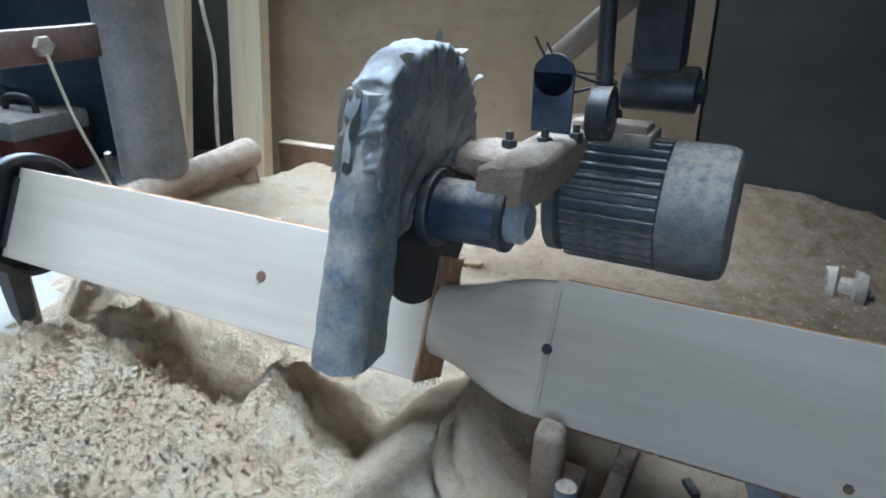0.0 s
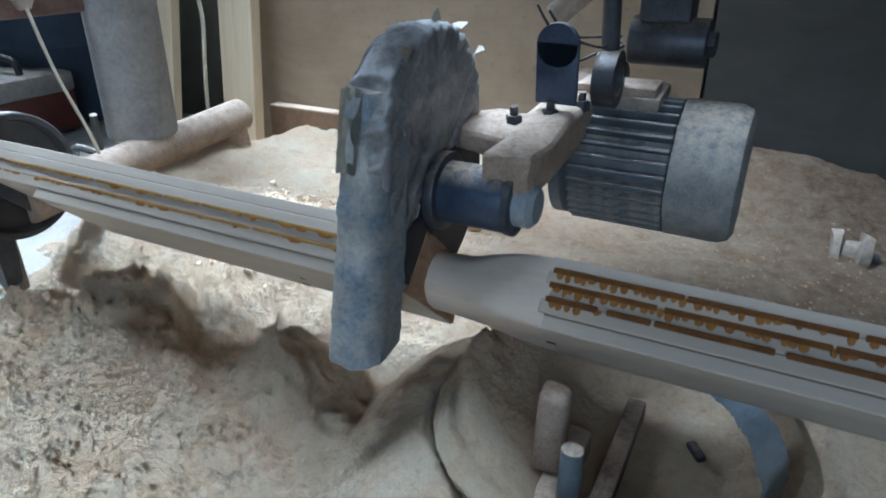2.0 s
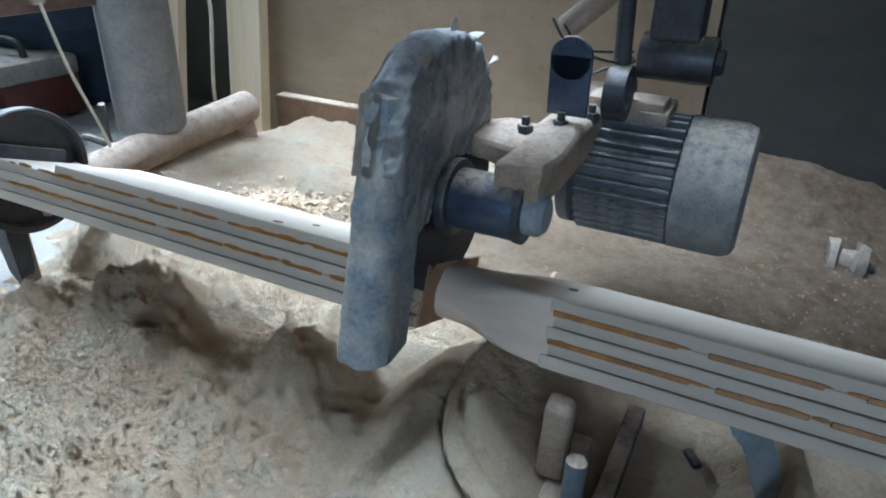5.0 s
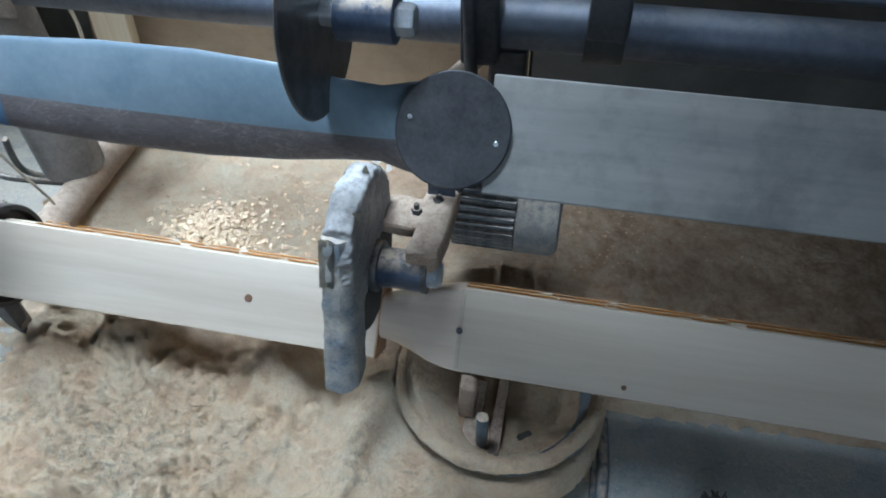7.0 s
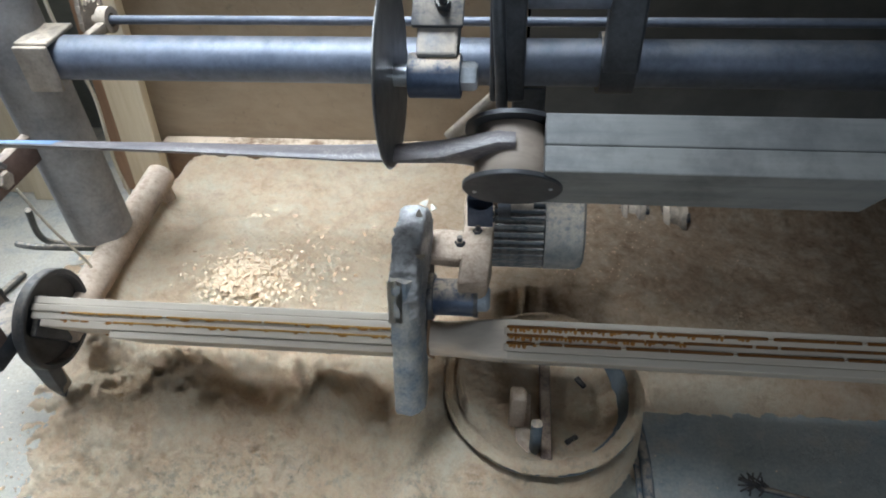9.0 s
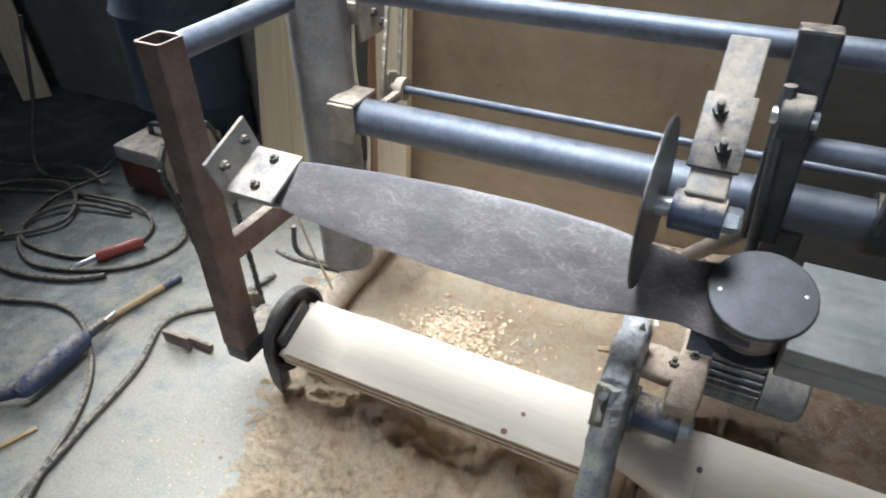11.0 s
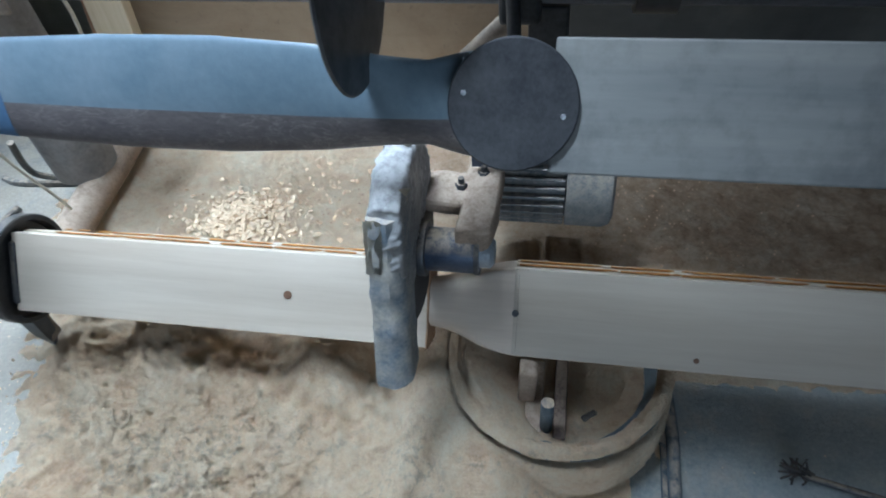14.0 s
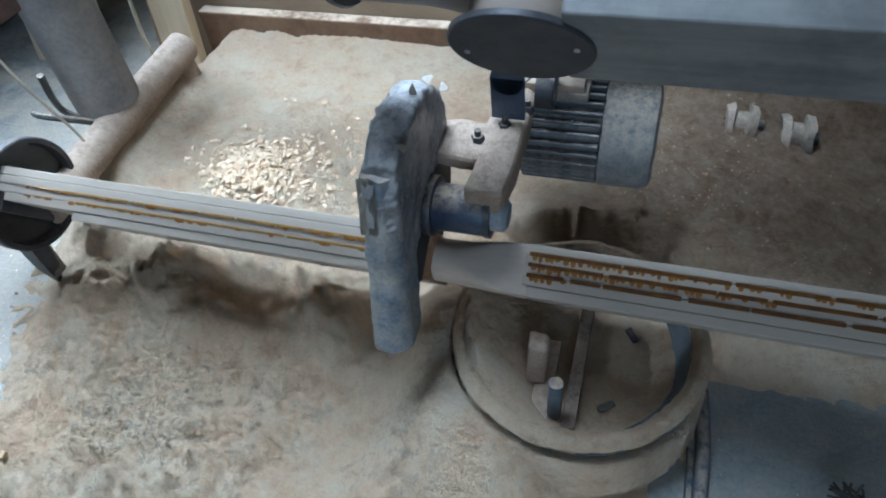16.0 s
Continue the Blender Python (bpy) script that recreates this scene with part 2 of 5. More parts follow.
CAKED = painted("sawdust_crust", (0.24, 0.175, 0.13), (0.42, 0.32, 0.24), 0.95, 0.0, 40, dust=0.6, dust_low=0.3, grain=0.4, dustcol=(0.56, 0.45, 0.35))
ENDGRAIN = painted("sawn_end_grain", (0.30, 0.17, 0.09), (0.50, 0.31, 0.18), 0.85, 0.0, 55, grain=0.4)
DARK = painted("dark_steel", (0.035, 0.038, 0.045), (0.085, 0.09, 0.10), 0.45, 0.4, 24, dust=0.5, dust_low=0.4)
BLACK = painted("black_rubber", (0.016, 0.016, 0.018), (0.045, 0.045, 0.048), 0.6, 0.0, 30, dust=0.15, dust_low=0.3)
HUBBLACK = painted("black_plate", (0.03, 0.031, 0.036), (0.075, 0.076, 0.08), 0.45, 0.2, 30)
AMBER = painted("pale_amber_glue", (0.34, 0.17, 0.04), (0.52, 0.30, 0.09), 0.2, 0.0, 60)
CAPGREY = painted("dull_grey_steel", (0.26, 0.29, 0.32), (0.42, 0.45, 0.48), 0.45, 0.2, 40)
SHEEN = painted("worn_disc_steel", (0.10, 0.10, 0.105), (0.23, 0.225, 0.22), 0.4, 0.7, 40)
BRIGHT = painted("bright_steel", (0.50, 0.53, 0.56), (0.72, 0.74, 0.76), 0.3, 0.8, 30)
MOTOR = painted("motor_paint", (0.07, 0.085, 0.10), (0.14, 0.155, 0.165), 0.55, 0.1, 26, dust=0.9, dust_low=0.1, dustcol=(0.50, 0.44, 0.37))
COWL = painted("motor_cowl", (0.12, 0.145, 0.165), (0.30, 0.295, 0.28), 0.6, 0.1, 55, dust=0.7, dust_low=0.0, grain=0.4)
SLEEVE = painted("blue_black_steel", (0.035, 0.05, 0.085), (0.075, 0.10, 0.15), 0.4, 0.3, 26, dust=0.8, dust_low=0.5)
TAPE = painted("wrapped_tape", (0.15, 0.15, 0.155), (0.34, 0.32, 0.30), 0.32, 0.0, 24, dust=0.85, dust_low=0.25, grain=0.3, dustcol=(0.56, 0.56, 0.55))
GUARDBOX = painted("guard_sheet", (0.11, 0.165, 0.23), (0.31, 0.30, 0.27), 0.5, 0.1, 22, dust=0.5, dust_low=0.0, grain=0.45, spread=(0.40, 0.58))
FILM = painted("clear_film", (0.45, 0.43, 0.37), (0.66, 0.62, 0.54), 0.25, 0.0, 30)
TUB = painted("rim_steel", (0.075, 0.10, 0.125), (0.16, 0.19, 0.21), 0.55, 0.2, 12, dust=1.0, dust_low=0.5, dustcol=(0.60, 0.47, 0.34))
GLUE = painted("amber_glue", (0.20, 0.072, 0.012), (0.42, 0.19, 0.03), 0.42, 0.0, 60, grain=0.3)
GLUE_DARK = painted("dark_glue", (0.10, 0.036, 0.009), (0.22, 0.09, 0.018), 0.35, 0.0, 60)
KNOT = painted("knot_wood", (0.10, 0.05, 0.03), (0.22, 0.12, 0.07), 0.7, 0.0, 120)
CABLE = painted("cable_rubber", (0.025, 0.03, 0.032), (0.07, 0.075, 0.075), 0.55, 0.0, 30, dust=0.5, dust_low=0.2)
HUBWOOD = timber("hub_wood", (0.30, 0.24, 0.19), (0.18, 0.14, 0.11), 0)
DARKRED = painted("dark_red_case", (0.06, 0.018, 0.016), (0.12, 0.034, 0.028), 0.5, 0.0, 14, dust=0.5, dust_low=0.4)
REDP = painted("red_plastic", (0.26, 0.05, 0.035), (0.42, 0.10, 0.07), 0.45, 0.0, 20)
BLUEP = painted("blue_plastic", (0.015, 0.03, 0.07), (0.035, 0.06, 0.13), 0.45, 0.0, 20, dust=0.4, dust_low=0.3)
HOSE = painted("hose_rubber", (0.06, 0.09, 0.125), (0.12, 0.155, 0.19), 0.6, 0.0, 22, dust=0.6, dust_low=0.5)
ROPE = painted("pale_rope", (0.45, 0.40, 0.31), (0.62, 0.56, 0.45), 0.9, 0.0, 60)
BLUEBOX = painted("blue_cloth", (0.022, 0.036, 0.06), (0.04, 0.06, 0.09), 0.8, 0.0, 8)


# ---- mesh helpers ----
def part(name, bm, mat, parent=None, label="", smooth=True, sharp=38):
    me = bpy.data.meshes.new(name)
    bm.normal_update()
    bm.to_mesh(me)
    bm.free()
    me.materials.append(mat)
    if smooth:
        for p in me.polygons:
            p.use_smooth = True
        me.set_sharp_from_angle(angle=radians(sharp))
    ob = new(name, me)
    if parent:
        ob.parent = parent
        if parent.type == "EMPTY":
            ob.matrix_parent_inverse = parent.matrix_basis.inverted()
    if label:
        ob["label"] = label
    return ob


def thing(name, label, category, m=None, group=""):
    ob = new(name)
    ob.empty_display_size = 0.05
    if m is not None:
        ob.matrix_basis = m
    return tagged(ob, label, category, group)


def box(x0, x1, y0, y1, z0, z1, bevel=0.0, m=None, bm=None, seg=2):
    out = bm or bmesh.new()
    mat = Matrix.LocRotScale(((x0 + x1) / 2, (y0 + y1) / 2, (z0 + z1) / 2), None, (abs(x1 - x0), abs(y1 - y0), abs(z1 - z0)))
    made = bmesh.ops.create_cube(out, size=1, matrix=mat)["verts"]
    if bevel:
        edges = list({e for v in made for e in v.link_edges})
        r = bmesh.ops.bevel(out, geom=edges, offset=bevel, segments=seg, profile=0.5, affect="EDGES")
        made = list({v for v in r["verts"]} | {v for v in made if v.is_valid})
    if m is not None:
        bmesh.ops.transform(out, matrix=m, verts=[v for v in made if v.is_valid])
    return out


def along(p0, p1):
    p0, p1 = Vector(p0), Vector(p1)
    return Matrix.Translation(p0) @ (p1 - p0).to_track_quat("Z", "Y").to_matrix().to_4x4(), (p1 - p0).length


def lathe(profile, p0=(0, 0, 0), p1=(0, 0, 1), seg=40, bm=None, close=True):
    """Turns (height, radius) pairs round the line from p0 towards p1."""
    out = bm or bmesh.new()
    m, _ = along(p0, p1)
    rings = []
    for h, r in profile:
        rings.append([out.verts.new(m @ Vector((r * math.cos(2 * math.pi * i / seg), r * math.sin(2 * math.pi * i / seg), h))) for i in range(seg)])
    for a, b in zip(rings, rings[1:]):
        for i in range(seg):
            j = (i + 1) % seg
            out.faces.new((a[i], a[j], b[j], b[i]))
    if close:
        out.faces.new(rings[0][::-1])
        out.faces.new(rings[-1])
    return out


def rod(p0, p1, r, seg=24, bevel=None, bm=None):
    _, L = along(p0, p1)
    b = min(r, L) * 0.12 if bevel is None else bevel
    prof = [(0, r), (L, r)] if not b else [(0, r - b), (b * 0.3, r - b * 0.3), (b, r), (L - b, r), (L - b * 0.3, r - b * 0.3), (L, r - b)]
    return lathe(prof, p0, p1, seg, bm)


def pipe(p0, p1, r, wall=0.004, seg=32, bm=None):
    _, L = along(p0, p1)
    ri = r - wall
    return lathe([(0.02 * 0, ri), (0, r), (L, r), (L, ri), (L - 0.03, ri), (0.03, ri), (0, ri)], p0, p1, seg, bm, close=False)


def square_tube(p0, p1, w, d, wall=0.004, side=(1, 0, 0), bm=None, bevel=0.004):
    """A hollow box section from p0 to p1; w is measured along side."""
    out = bm or bmesh.new()
    p0, p1, side = Vector(p0), Vector(p1), Vector(side)
    z = (p1 - p0).normalized()
    x = (side - z * side.dot(z)).normalized()
    y = z.cross(x)

    def ring(p, ww, dd):
        pts = []
        b = min(bevel, ww / 4)
        for sx, sy in ((1, 1), (-1, 1), (-1, -1), (1, -1)):
            a, c = (sx * (ww / 2 - b), sy * dd / 2), (sx * ww / 2, sy * (dd / 2 - b))
            for u, v in ((c, a) if sx * sy > 0 else (a, c)):
                pts.append(out.verts.new(p + x * u + y * v))
        return pts

    rings = [ring(p0, w - 2 * wall, d - 2 * wall), ring(p0, w, d), ring(p1, w, d), ring(p1, w - 2 * wall, d - 2 * wall), ring(p1 - z * 0.04, w - 2 * wall, d - 2 * wall)]
    for a, b in zip(rings, rings[1:]):
        for i in range(8):
            j = (i + 1) % 8
            out.faces.new((a[i], a[j], b[j], b[i]))
    bmesh.ops.recalc_face_normals(out, faces=out.faces[:])
    return out


def sweep(points, r, seg=8, bm=None, smooth_steps=6):
    """A round cord through points, on a smooth curve."""
    out = bm or bmesh.new()
    P = [Vector(p) for p in points]
    if smooth_steps > 1 and len(P) > 2:
        Q = []
        for i in range(len(P) - 1):
            a, b, c, d = P[max(i - 1, 0)], P[i], P[i + 1], P[min(i + 2, len(P) - 1)]
            for k in range(smooth_steps):
                t = k / smooth_steps
                Q.append(0.5 * (2 * b + (c - a) * t + (2 * a - 5 * b + 4 * c - d) * t * t + (3 * b - a - 3 * c + d) * t ** 3))
        Q.append(P[-1])
        P = Q
    rings, side = [], None
    for i, p in enumerate(P):
        z = (P[min(i + 1, len(P) - 1)] - P[max(i - 1, 0)]).normalized()
        if side is None:
            side = z.orthogonal().normalized()
        side = (side - z * side.dot(z)).normalized()
        y = z.cross(side)
        rings.append([out.verts.new(p + r * (side * math.cos(2 * math.pi * k / seg) + y * math.sin(2 * math.pi * k / seg))) for k in range(seg)])
    for a, b in zip(rings, rings[1:]):
        for i in range(seg):
            j = (i + 1) % seg
            out.faces.new((a[i], a[j], b[j], b[i]))
    out.faces.new(rings[0][::-1])
    out.faces.new(rings[-1])
    return out


def loft(sections, bm=None, cap=True):
    out = bm or bmesh.new()
    rings = [[out.verts.new(p) for p in s] for s in sections]
    k = len(rings[0])
    for a, b in zip(rings, rings[1:]):
        for i in range(k):
            j = (i + 1) % k
            out.faces.new((a[i], a[j], b[j], b[i]))
    if cap:
        out.faces.new(rings[0][::-1])
        out.faces.new(rings[-1])
    bmesh.ops.recalc_face_normals(out, faces=out.faces[:])
    return out


def rough_up(bm, amount, scale, seed=0.0):
    """Small dents and lumps, so that nothing is quite straight."""
    for v in bm.verts:
        v.co += Vector(noise.noise_vector(v.co * scale + Vector((seed, seed * 2, 0)))) * amount
    return bm


def hexbolt(p0, p1, r, h, shank=0.0, bm=None):
    m, L = along(p0, p1)
    out = lathe([(0, r), (h * 0.8, r), (h, r * 0.86)], p0, p1, 6, bm)
    if shank:
        d = (Vector(p1) - Vector(p0)).normalized()
        rod(Vector(p0) + d * h, Vector(p0) + d * (h + shank), r * 0.5, 12, bm=out)
    return out

# ---- the room ----
def slab(name, x0, x1, y0, y1, z0, z1, mat, label, bevel=0.0):
    ob = part(name, box(x0, x1, y0, y1, z0, z1, bevel), mat, None, "", False)
    return tagged(ob, label, name.split("_")[0], "", "structure")


WALL_Y = 1.36
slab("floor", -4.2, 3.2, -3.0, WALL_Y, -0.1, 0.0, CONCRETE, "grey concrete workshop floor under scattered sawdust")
slab("wall_north_panel", -0.055, 3.2, WALL_Y - 0.012, WALL_Y + 0.08, -0.1, 2.5, PLY_DARK, "dark stained wall panel behind the machine")
slab("wall_north", -1.02, -0.062, WALL_Y, WALL_Y + 0.08, -0.1, 2.5, PLY_LIGHT, "brown stained plywood wall behind the machine")
# pieces c and d leave an added opening for the back lamp
for nm, a0, a1, c0, c1 in (("wall_recess_a", -4.2, -2.7, -0.1, 2.5), ("wall_recess_b", -1.6, -1.02, -0.1, 2.5), ("wall_recess_c", -2.7, -1.6, -0.1, 0.72), ("wall_recess_d", -2.7, -1.6, 1.55, 2.5)):
    slab(nm, a0, a1, WALL_Y + 0.30, WALL_Y + 0.38, c0, c1, PLASTER, "grey plaster wall behind leaning boards")
slab("wall_north_return", -1.02, -1.0, WALL_Y + 0.08, WALL_Y + 0.30, -0.1, 2.5, PLASTER, "grey plaster wall corner")
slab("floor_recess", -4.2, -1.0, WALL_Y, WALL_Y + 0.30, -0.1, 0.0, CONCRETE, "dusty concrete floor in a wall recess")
slab("wall_west", -4.3, -4.2, -3.0, WALL_Y + 0.38, -0.1, 2.5, PLASTER, "grey plaster workshop wall")
slab("wall_east", 3.2, 3.3, -3.0, WALL_Y + 0.08, -0.1, 2.5, PLASTER, "grey plaster workshop wall")
# the unseen wall behind the camera, with a wide doorway added for a lamp
slab("wall_south_a", -4.2, 0.0, -3.1, -3.0, -0.1, 2.5, PLASTER, "grey plaster workshop wall beside an added doorway")
slab("wall_south_b", 1.8, 3.2, -3.1, -3.0, -0.1, 2.5, PLASTER, "grey plaster workshop wall beside an added doorway")
slab("wall_south_c", 0.0, 1.8, -3.1, -3.0, 2.25, 2.5, PLASTER, "grey plaster lintel over an added doorway")


slab("trim_skirting", -0.955, -0.066, WALL_Y - 0.034, WALL_Y - 0.002, 0.0, 0.168, SKIRT, "brown stained skirting board under a drift of dust", 0.004)


def ceiling():
    bm = bmesh.new()
    z0, z1 = 2.4, 2.5
    # unseen opening, assumed so that the overhead lamp shines through
    x0, x1, y0, y1 = -1.25, -0.15, 0.40, 1.36
    for a, b, c, d in ((-4.2, x0, -3.0, 1.74), (x1, 3.2, -3.0, y1), (x0, x1, -3.0, y0), (x0, -1.02, y1, 1.74)):
        box(a, b, c, d, z0, z1, bm=bm)
    tagged(part("ceiling", bm, PLASTER, None, "", False), "plain grey workshop ceiling with an assumed roof window", "ceiling", "", "structure")


ceiling()


# ---- sawdust ----
TUB_X, TUB_Y, TUB_R = -0.017, 0.68, 0.157


def sm(v, a, b):
    t = min(1.0, max(0.0, (v - a) / (b - a)))
    return t * t * (3 - 2 * t)


HILLS = [(-0.38, 0.640, 0.104, 0.065, 0.080), (-0.42, 0.54, 0.068, 0.060, 0.085), (-0.47, 0.44, 0.052, 0.07, 0.10), (-0.675, 0.668, 0.108, 0.06, 0.080), (-0.49, 0.600, 0.074, 0.075, 0.055), (-0.585, 0.605, 0.080, 0.080, 0.060), (-0.69, 0.54, 0.058, 0.07, 0.08),
         (-0.20, 0.620, 0.110, 0.050, 0.090), (-0.215, 0.49, 0.066, 0.05, 0.10), (-0.27, 0.37, 0.045, 0.10, 0.09), (-0.56, 0.36, 0.036, 0.15, 0.12), (-0.78, 0.62, 0.05, 0.08, 0.08), (-0.29, 0.62, 0.058, 0.05, 0.07), (-0.54, 0.49, 0.052, 0.06, 0.07), (-0.63, 0.43, 0.042, 0.06, 0.08)]


def dust_height(x, y):
    q = Vector((x, y, 0.3))
    wob = noise.noise_vector(Vector((x * 11, y * 11, 4.0))) * 0.016
    lx = sm(x + 0.22 * noise.fractal(q * 3.5, 0.9, 2.0, 4), -1.12, -0.78)
    back = 0.125 * sm(y, 0.70, 0.86) * sm(x, -1.02, -0.86) * (1 - 0.55 * sm(x, 0.1, 0.5)) * (1 - 0.9 * sm(x, 0.5, 1.0))
    back += 0.045 * math.exp(-((x + 0.885) / 0.045) ** 2) * sm(y, 0.72, 0.86) * (1 - sm(y, 1.05, 1.2))
    back += 0.07 * sm(y, 1.16, 1.36) * sm(x, -0.35, 0.0) * (1 - sm(x, 0.5, 1.0))
    back += 0.022 * math.exp(-((x + 0.59) / 0.05) ** 2 - ((y - 0.885) / 0.04) ** 2)
    east = 1 - sm(x + 0.16 * noise.fractal(q * 6, 0.9, 2.0, 5), -0.02, 0.16)
    h = (0.020 * lx * east * sm(y, -0.1, 0.35)) ** 4
    for cx, cy, hh, sx, sy in HILLS:
        r2 = ((x + wob.x - cx) / sx) ** 2 + ((y + wob.y - cy) / sy) ** 2
        if r2 < 3.6:
            h += (hh * max(0.0, 1 - (math.sqrt(r2 + 0.03) - 0.17) / 1.72)) ** 4
    h = h ** 0.25
    h = max(h, back) + 0.25 * min(h, back)
    p = Vector((x, y, 0))
    live = min(1.0, h / 0.04)
    rough = 0.30 + 0.70 * (1 - sm(y, 0.72, 0.9))
    west = 1 - sm(x + 0.1 * noise.noise(p * 6), -0.52, -0.30)
    n = 0.020 * noise.fractal(p * 9, 0.9, 2.1, 4) + (0.009 + 0.012 * west) * noise.fractal(p * 34 + Vector((3, 1, 0)), 0.75, 2.1, 4) + 0.003 * noise.fractal(p * 120, 0.8, 2.0, 2)
    lump = max(0.0, noise.noise(p * 42 + Vector((7, 2, 5))) + 0.1) * 0.018 * (0.25 + 0.75 * west) * sm(noise.noise(p * 7 + Vector((1, 8, 2))), -0.2, 0.35)
    if y < 0.76 and h > 0.02:
        patch = sm(noise.noise(p * 6 + Vector((4, 8, 1))) + 0.5 * west, -0.05, 0.4)
        if patch > 0:
            lump += max(0.0, 0.62 - noise.voronoi(p * 34 + wob * 40)[0][0]) * 0.040 * patch + max(0.0, 0.6 - noise.voronoi(p * 80)[0][0]) * 0.017 * patch
    if x > -0.4 and y > 0.8:
        lump += max(0.0, noise.noise(p * 30 + Vector((2, 2, 5)))) * 0.02 * sm(x, -0.4, -0.1)
    z = h + (n + lump) * live * rough + (0.004 * noise.fractal(p * 45, 0.8, 2.0, 3) - 0.003) * (1 - live)
    r = math.hypot(x - TUB_X, y - TUB_Y)
    if r < TUB_R - 0.012:
        z = 0.066 + 0.062 * sm(-x, -0.02, 0.15) + 0.03 * sm(r, 0.08, 0.145) + 0.5 * n
    elif r < TUB_R + 0.012:
        z = 0.100
    elif r < TUB_R + 0.17:
        # the heap leans against the rim on its western side
        w = sm((TUB_X - x) + 0.25 * (TUB_Y - y), 0.0, 0.13)
        if r < TUB_R + 0.06:
            z = min(z, 0.012 + 0.12 * w)
        z = max(z, (0.116 * (1 - sm(r, TUB_R + 0.02, TUB_R + 0.17)) + 0.4 * n) * w)
    return z - 0.006 * (1 - live)


def sawdust():
    x0, x1, y0, y1, st = -1.5, 1.0, 0.0, 1.355, 0.0045
    nx, ny = int((x1 - x0) / st), int((y1 - y0) / st)
    verts = [(x0 + i * st, y0 + j * st, dust_height(x0 + i * st, y0 + j * st)) for j in range(ny + 1) for i in range(nx + 1)]
    faces = [(j * (nx + 1) + i, j * (nx + 1) + i + 1, (j + 1) * (nx + 1) + i + 1, (j + 1) * (nx + 1) + i) for j in range(ny) for i in range(nx)]
    me = bpy.data.meshes.new("sawdust")
    me.from_pydata(verts, [], faces)
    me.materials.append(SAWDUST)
    for p in me.polygons:
        p.use_smooth = True
    tagged(new("sawdust", me), "pale heaped sawdust lying on the workshop floor", "sawdust", "", "stuff")


sawdust()


def flakes(name, n, cx, cy, sx, sy, lo, hi, mat, label, seed, crumb=False):
    """Loose shavings and crumbs strewn on the sawdust."""
    rnd = random.Random(seed)
    verts, faces = [], []
    for _ in range(n):
        x, y = rnd.gauss(cx, sx), rnd.gauss(cy, sy)
        if math.hypot(x - TUB_X, y - TUB_Y) < TUB_R + 0.03 or y > 1.33:
            continue
        s = rnd.uniform(lo, hi)
        m = Matrix.LocRotScale((x, y, max(0, dust_height(x, y)) + s * 0.25), Euler((rnd.uniform(-0.7, 0.7), rnd.uniform(-0.7, 0.7), rnd.uniform(0, 6.3))), (s * rnd.uniform(0.8, 1.3), s * rnd.uniform(0.7, 1.1), s * rnd.uniform(0.5, 0.9)) if crumb else (s * rnd.uniform(0.8, 1.6), s * rnd.uniform(0.5, 0.9), s * rnd.uniform(0.25, 0.5)))
        k = len(verts)
        if crumb:
            for c in ((1, 0, 0), (-1, 0, 0), (0, 1, 0), (0, -1, 0), (0, 0, 1), (0, 0, -1)):
                verts.append(m @ (Vector(c) * rnd.uniform(0.7, 1.2)))
            faces += [(k + i, k + j, k + 4) for i, j in ((0, 2), (2, 1), (1, 3), (3, 0))] + [(k + j, k + i, k + 5) for i, j in ((0, 2), (2, 1), (1, 3), (3, 0))]
            continue
        for c in ((-1, -1, 0), (1, -0.6, 0.3), (0.8, 1, 0), (-0.7, 0.8, 0.5), (0.1, 0, 1)):
            verts.append(m @ Vector(c))
        faces += [(k, k + 1, k + 4), (k + 1, k + 2, k + 4), (k + 2, k + 3, k + 4), (k + 3, k, k + 4), (k + 3, k + 2, k + 1, k)]
    me = bpy.data.meshes.new(name)
    me.from_pydata(verts, [], faces)
    me.materials.append(mat)
    tagged(new(name, me), label, "shavings", "", "stuff")


SHAVING = painted("pale_shaving", (0.70, 0.48, 0.30), (0.90, 0.72, 0.52), 0.9, 0.0, 60)
CHIP = timber("orange_chip", (0.82, 0.60, 0.40), (0.60, 0.36, 0.19), 0, 3)


# ---- the copying lathe: frame, posts and rails ----
AXIS_Y, AXIS_Z = 0.694, 0.210
TPL_Y, TPL_Z = 0.656, 0.588
RAIL_Y, RAIL_Z, RAIL_R = 0.925, 0.583, 0.035
UP_Y, UP_Z, UP_R = 0.955, 0.807, 0.020
END_X = -0.90


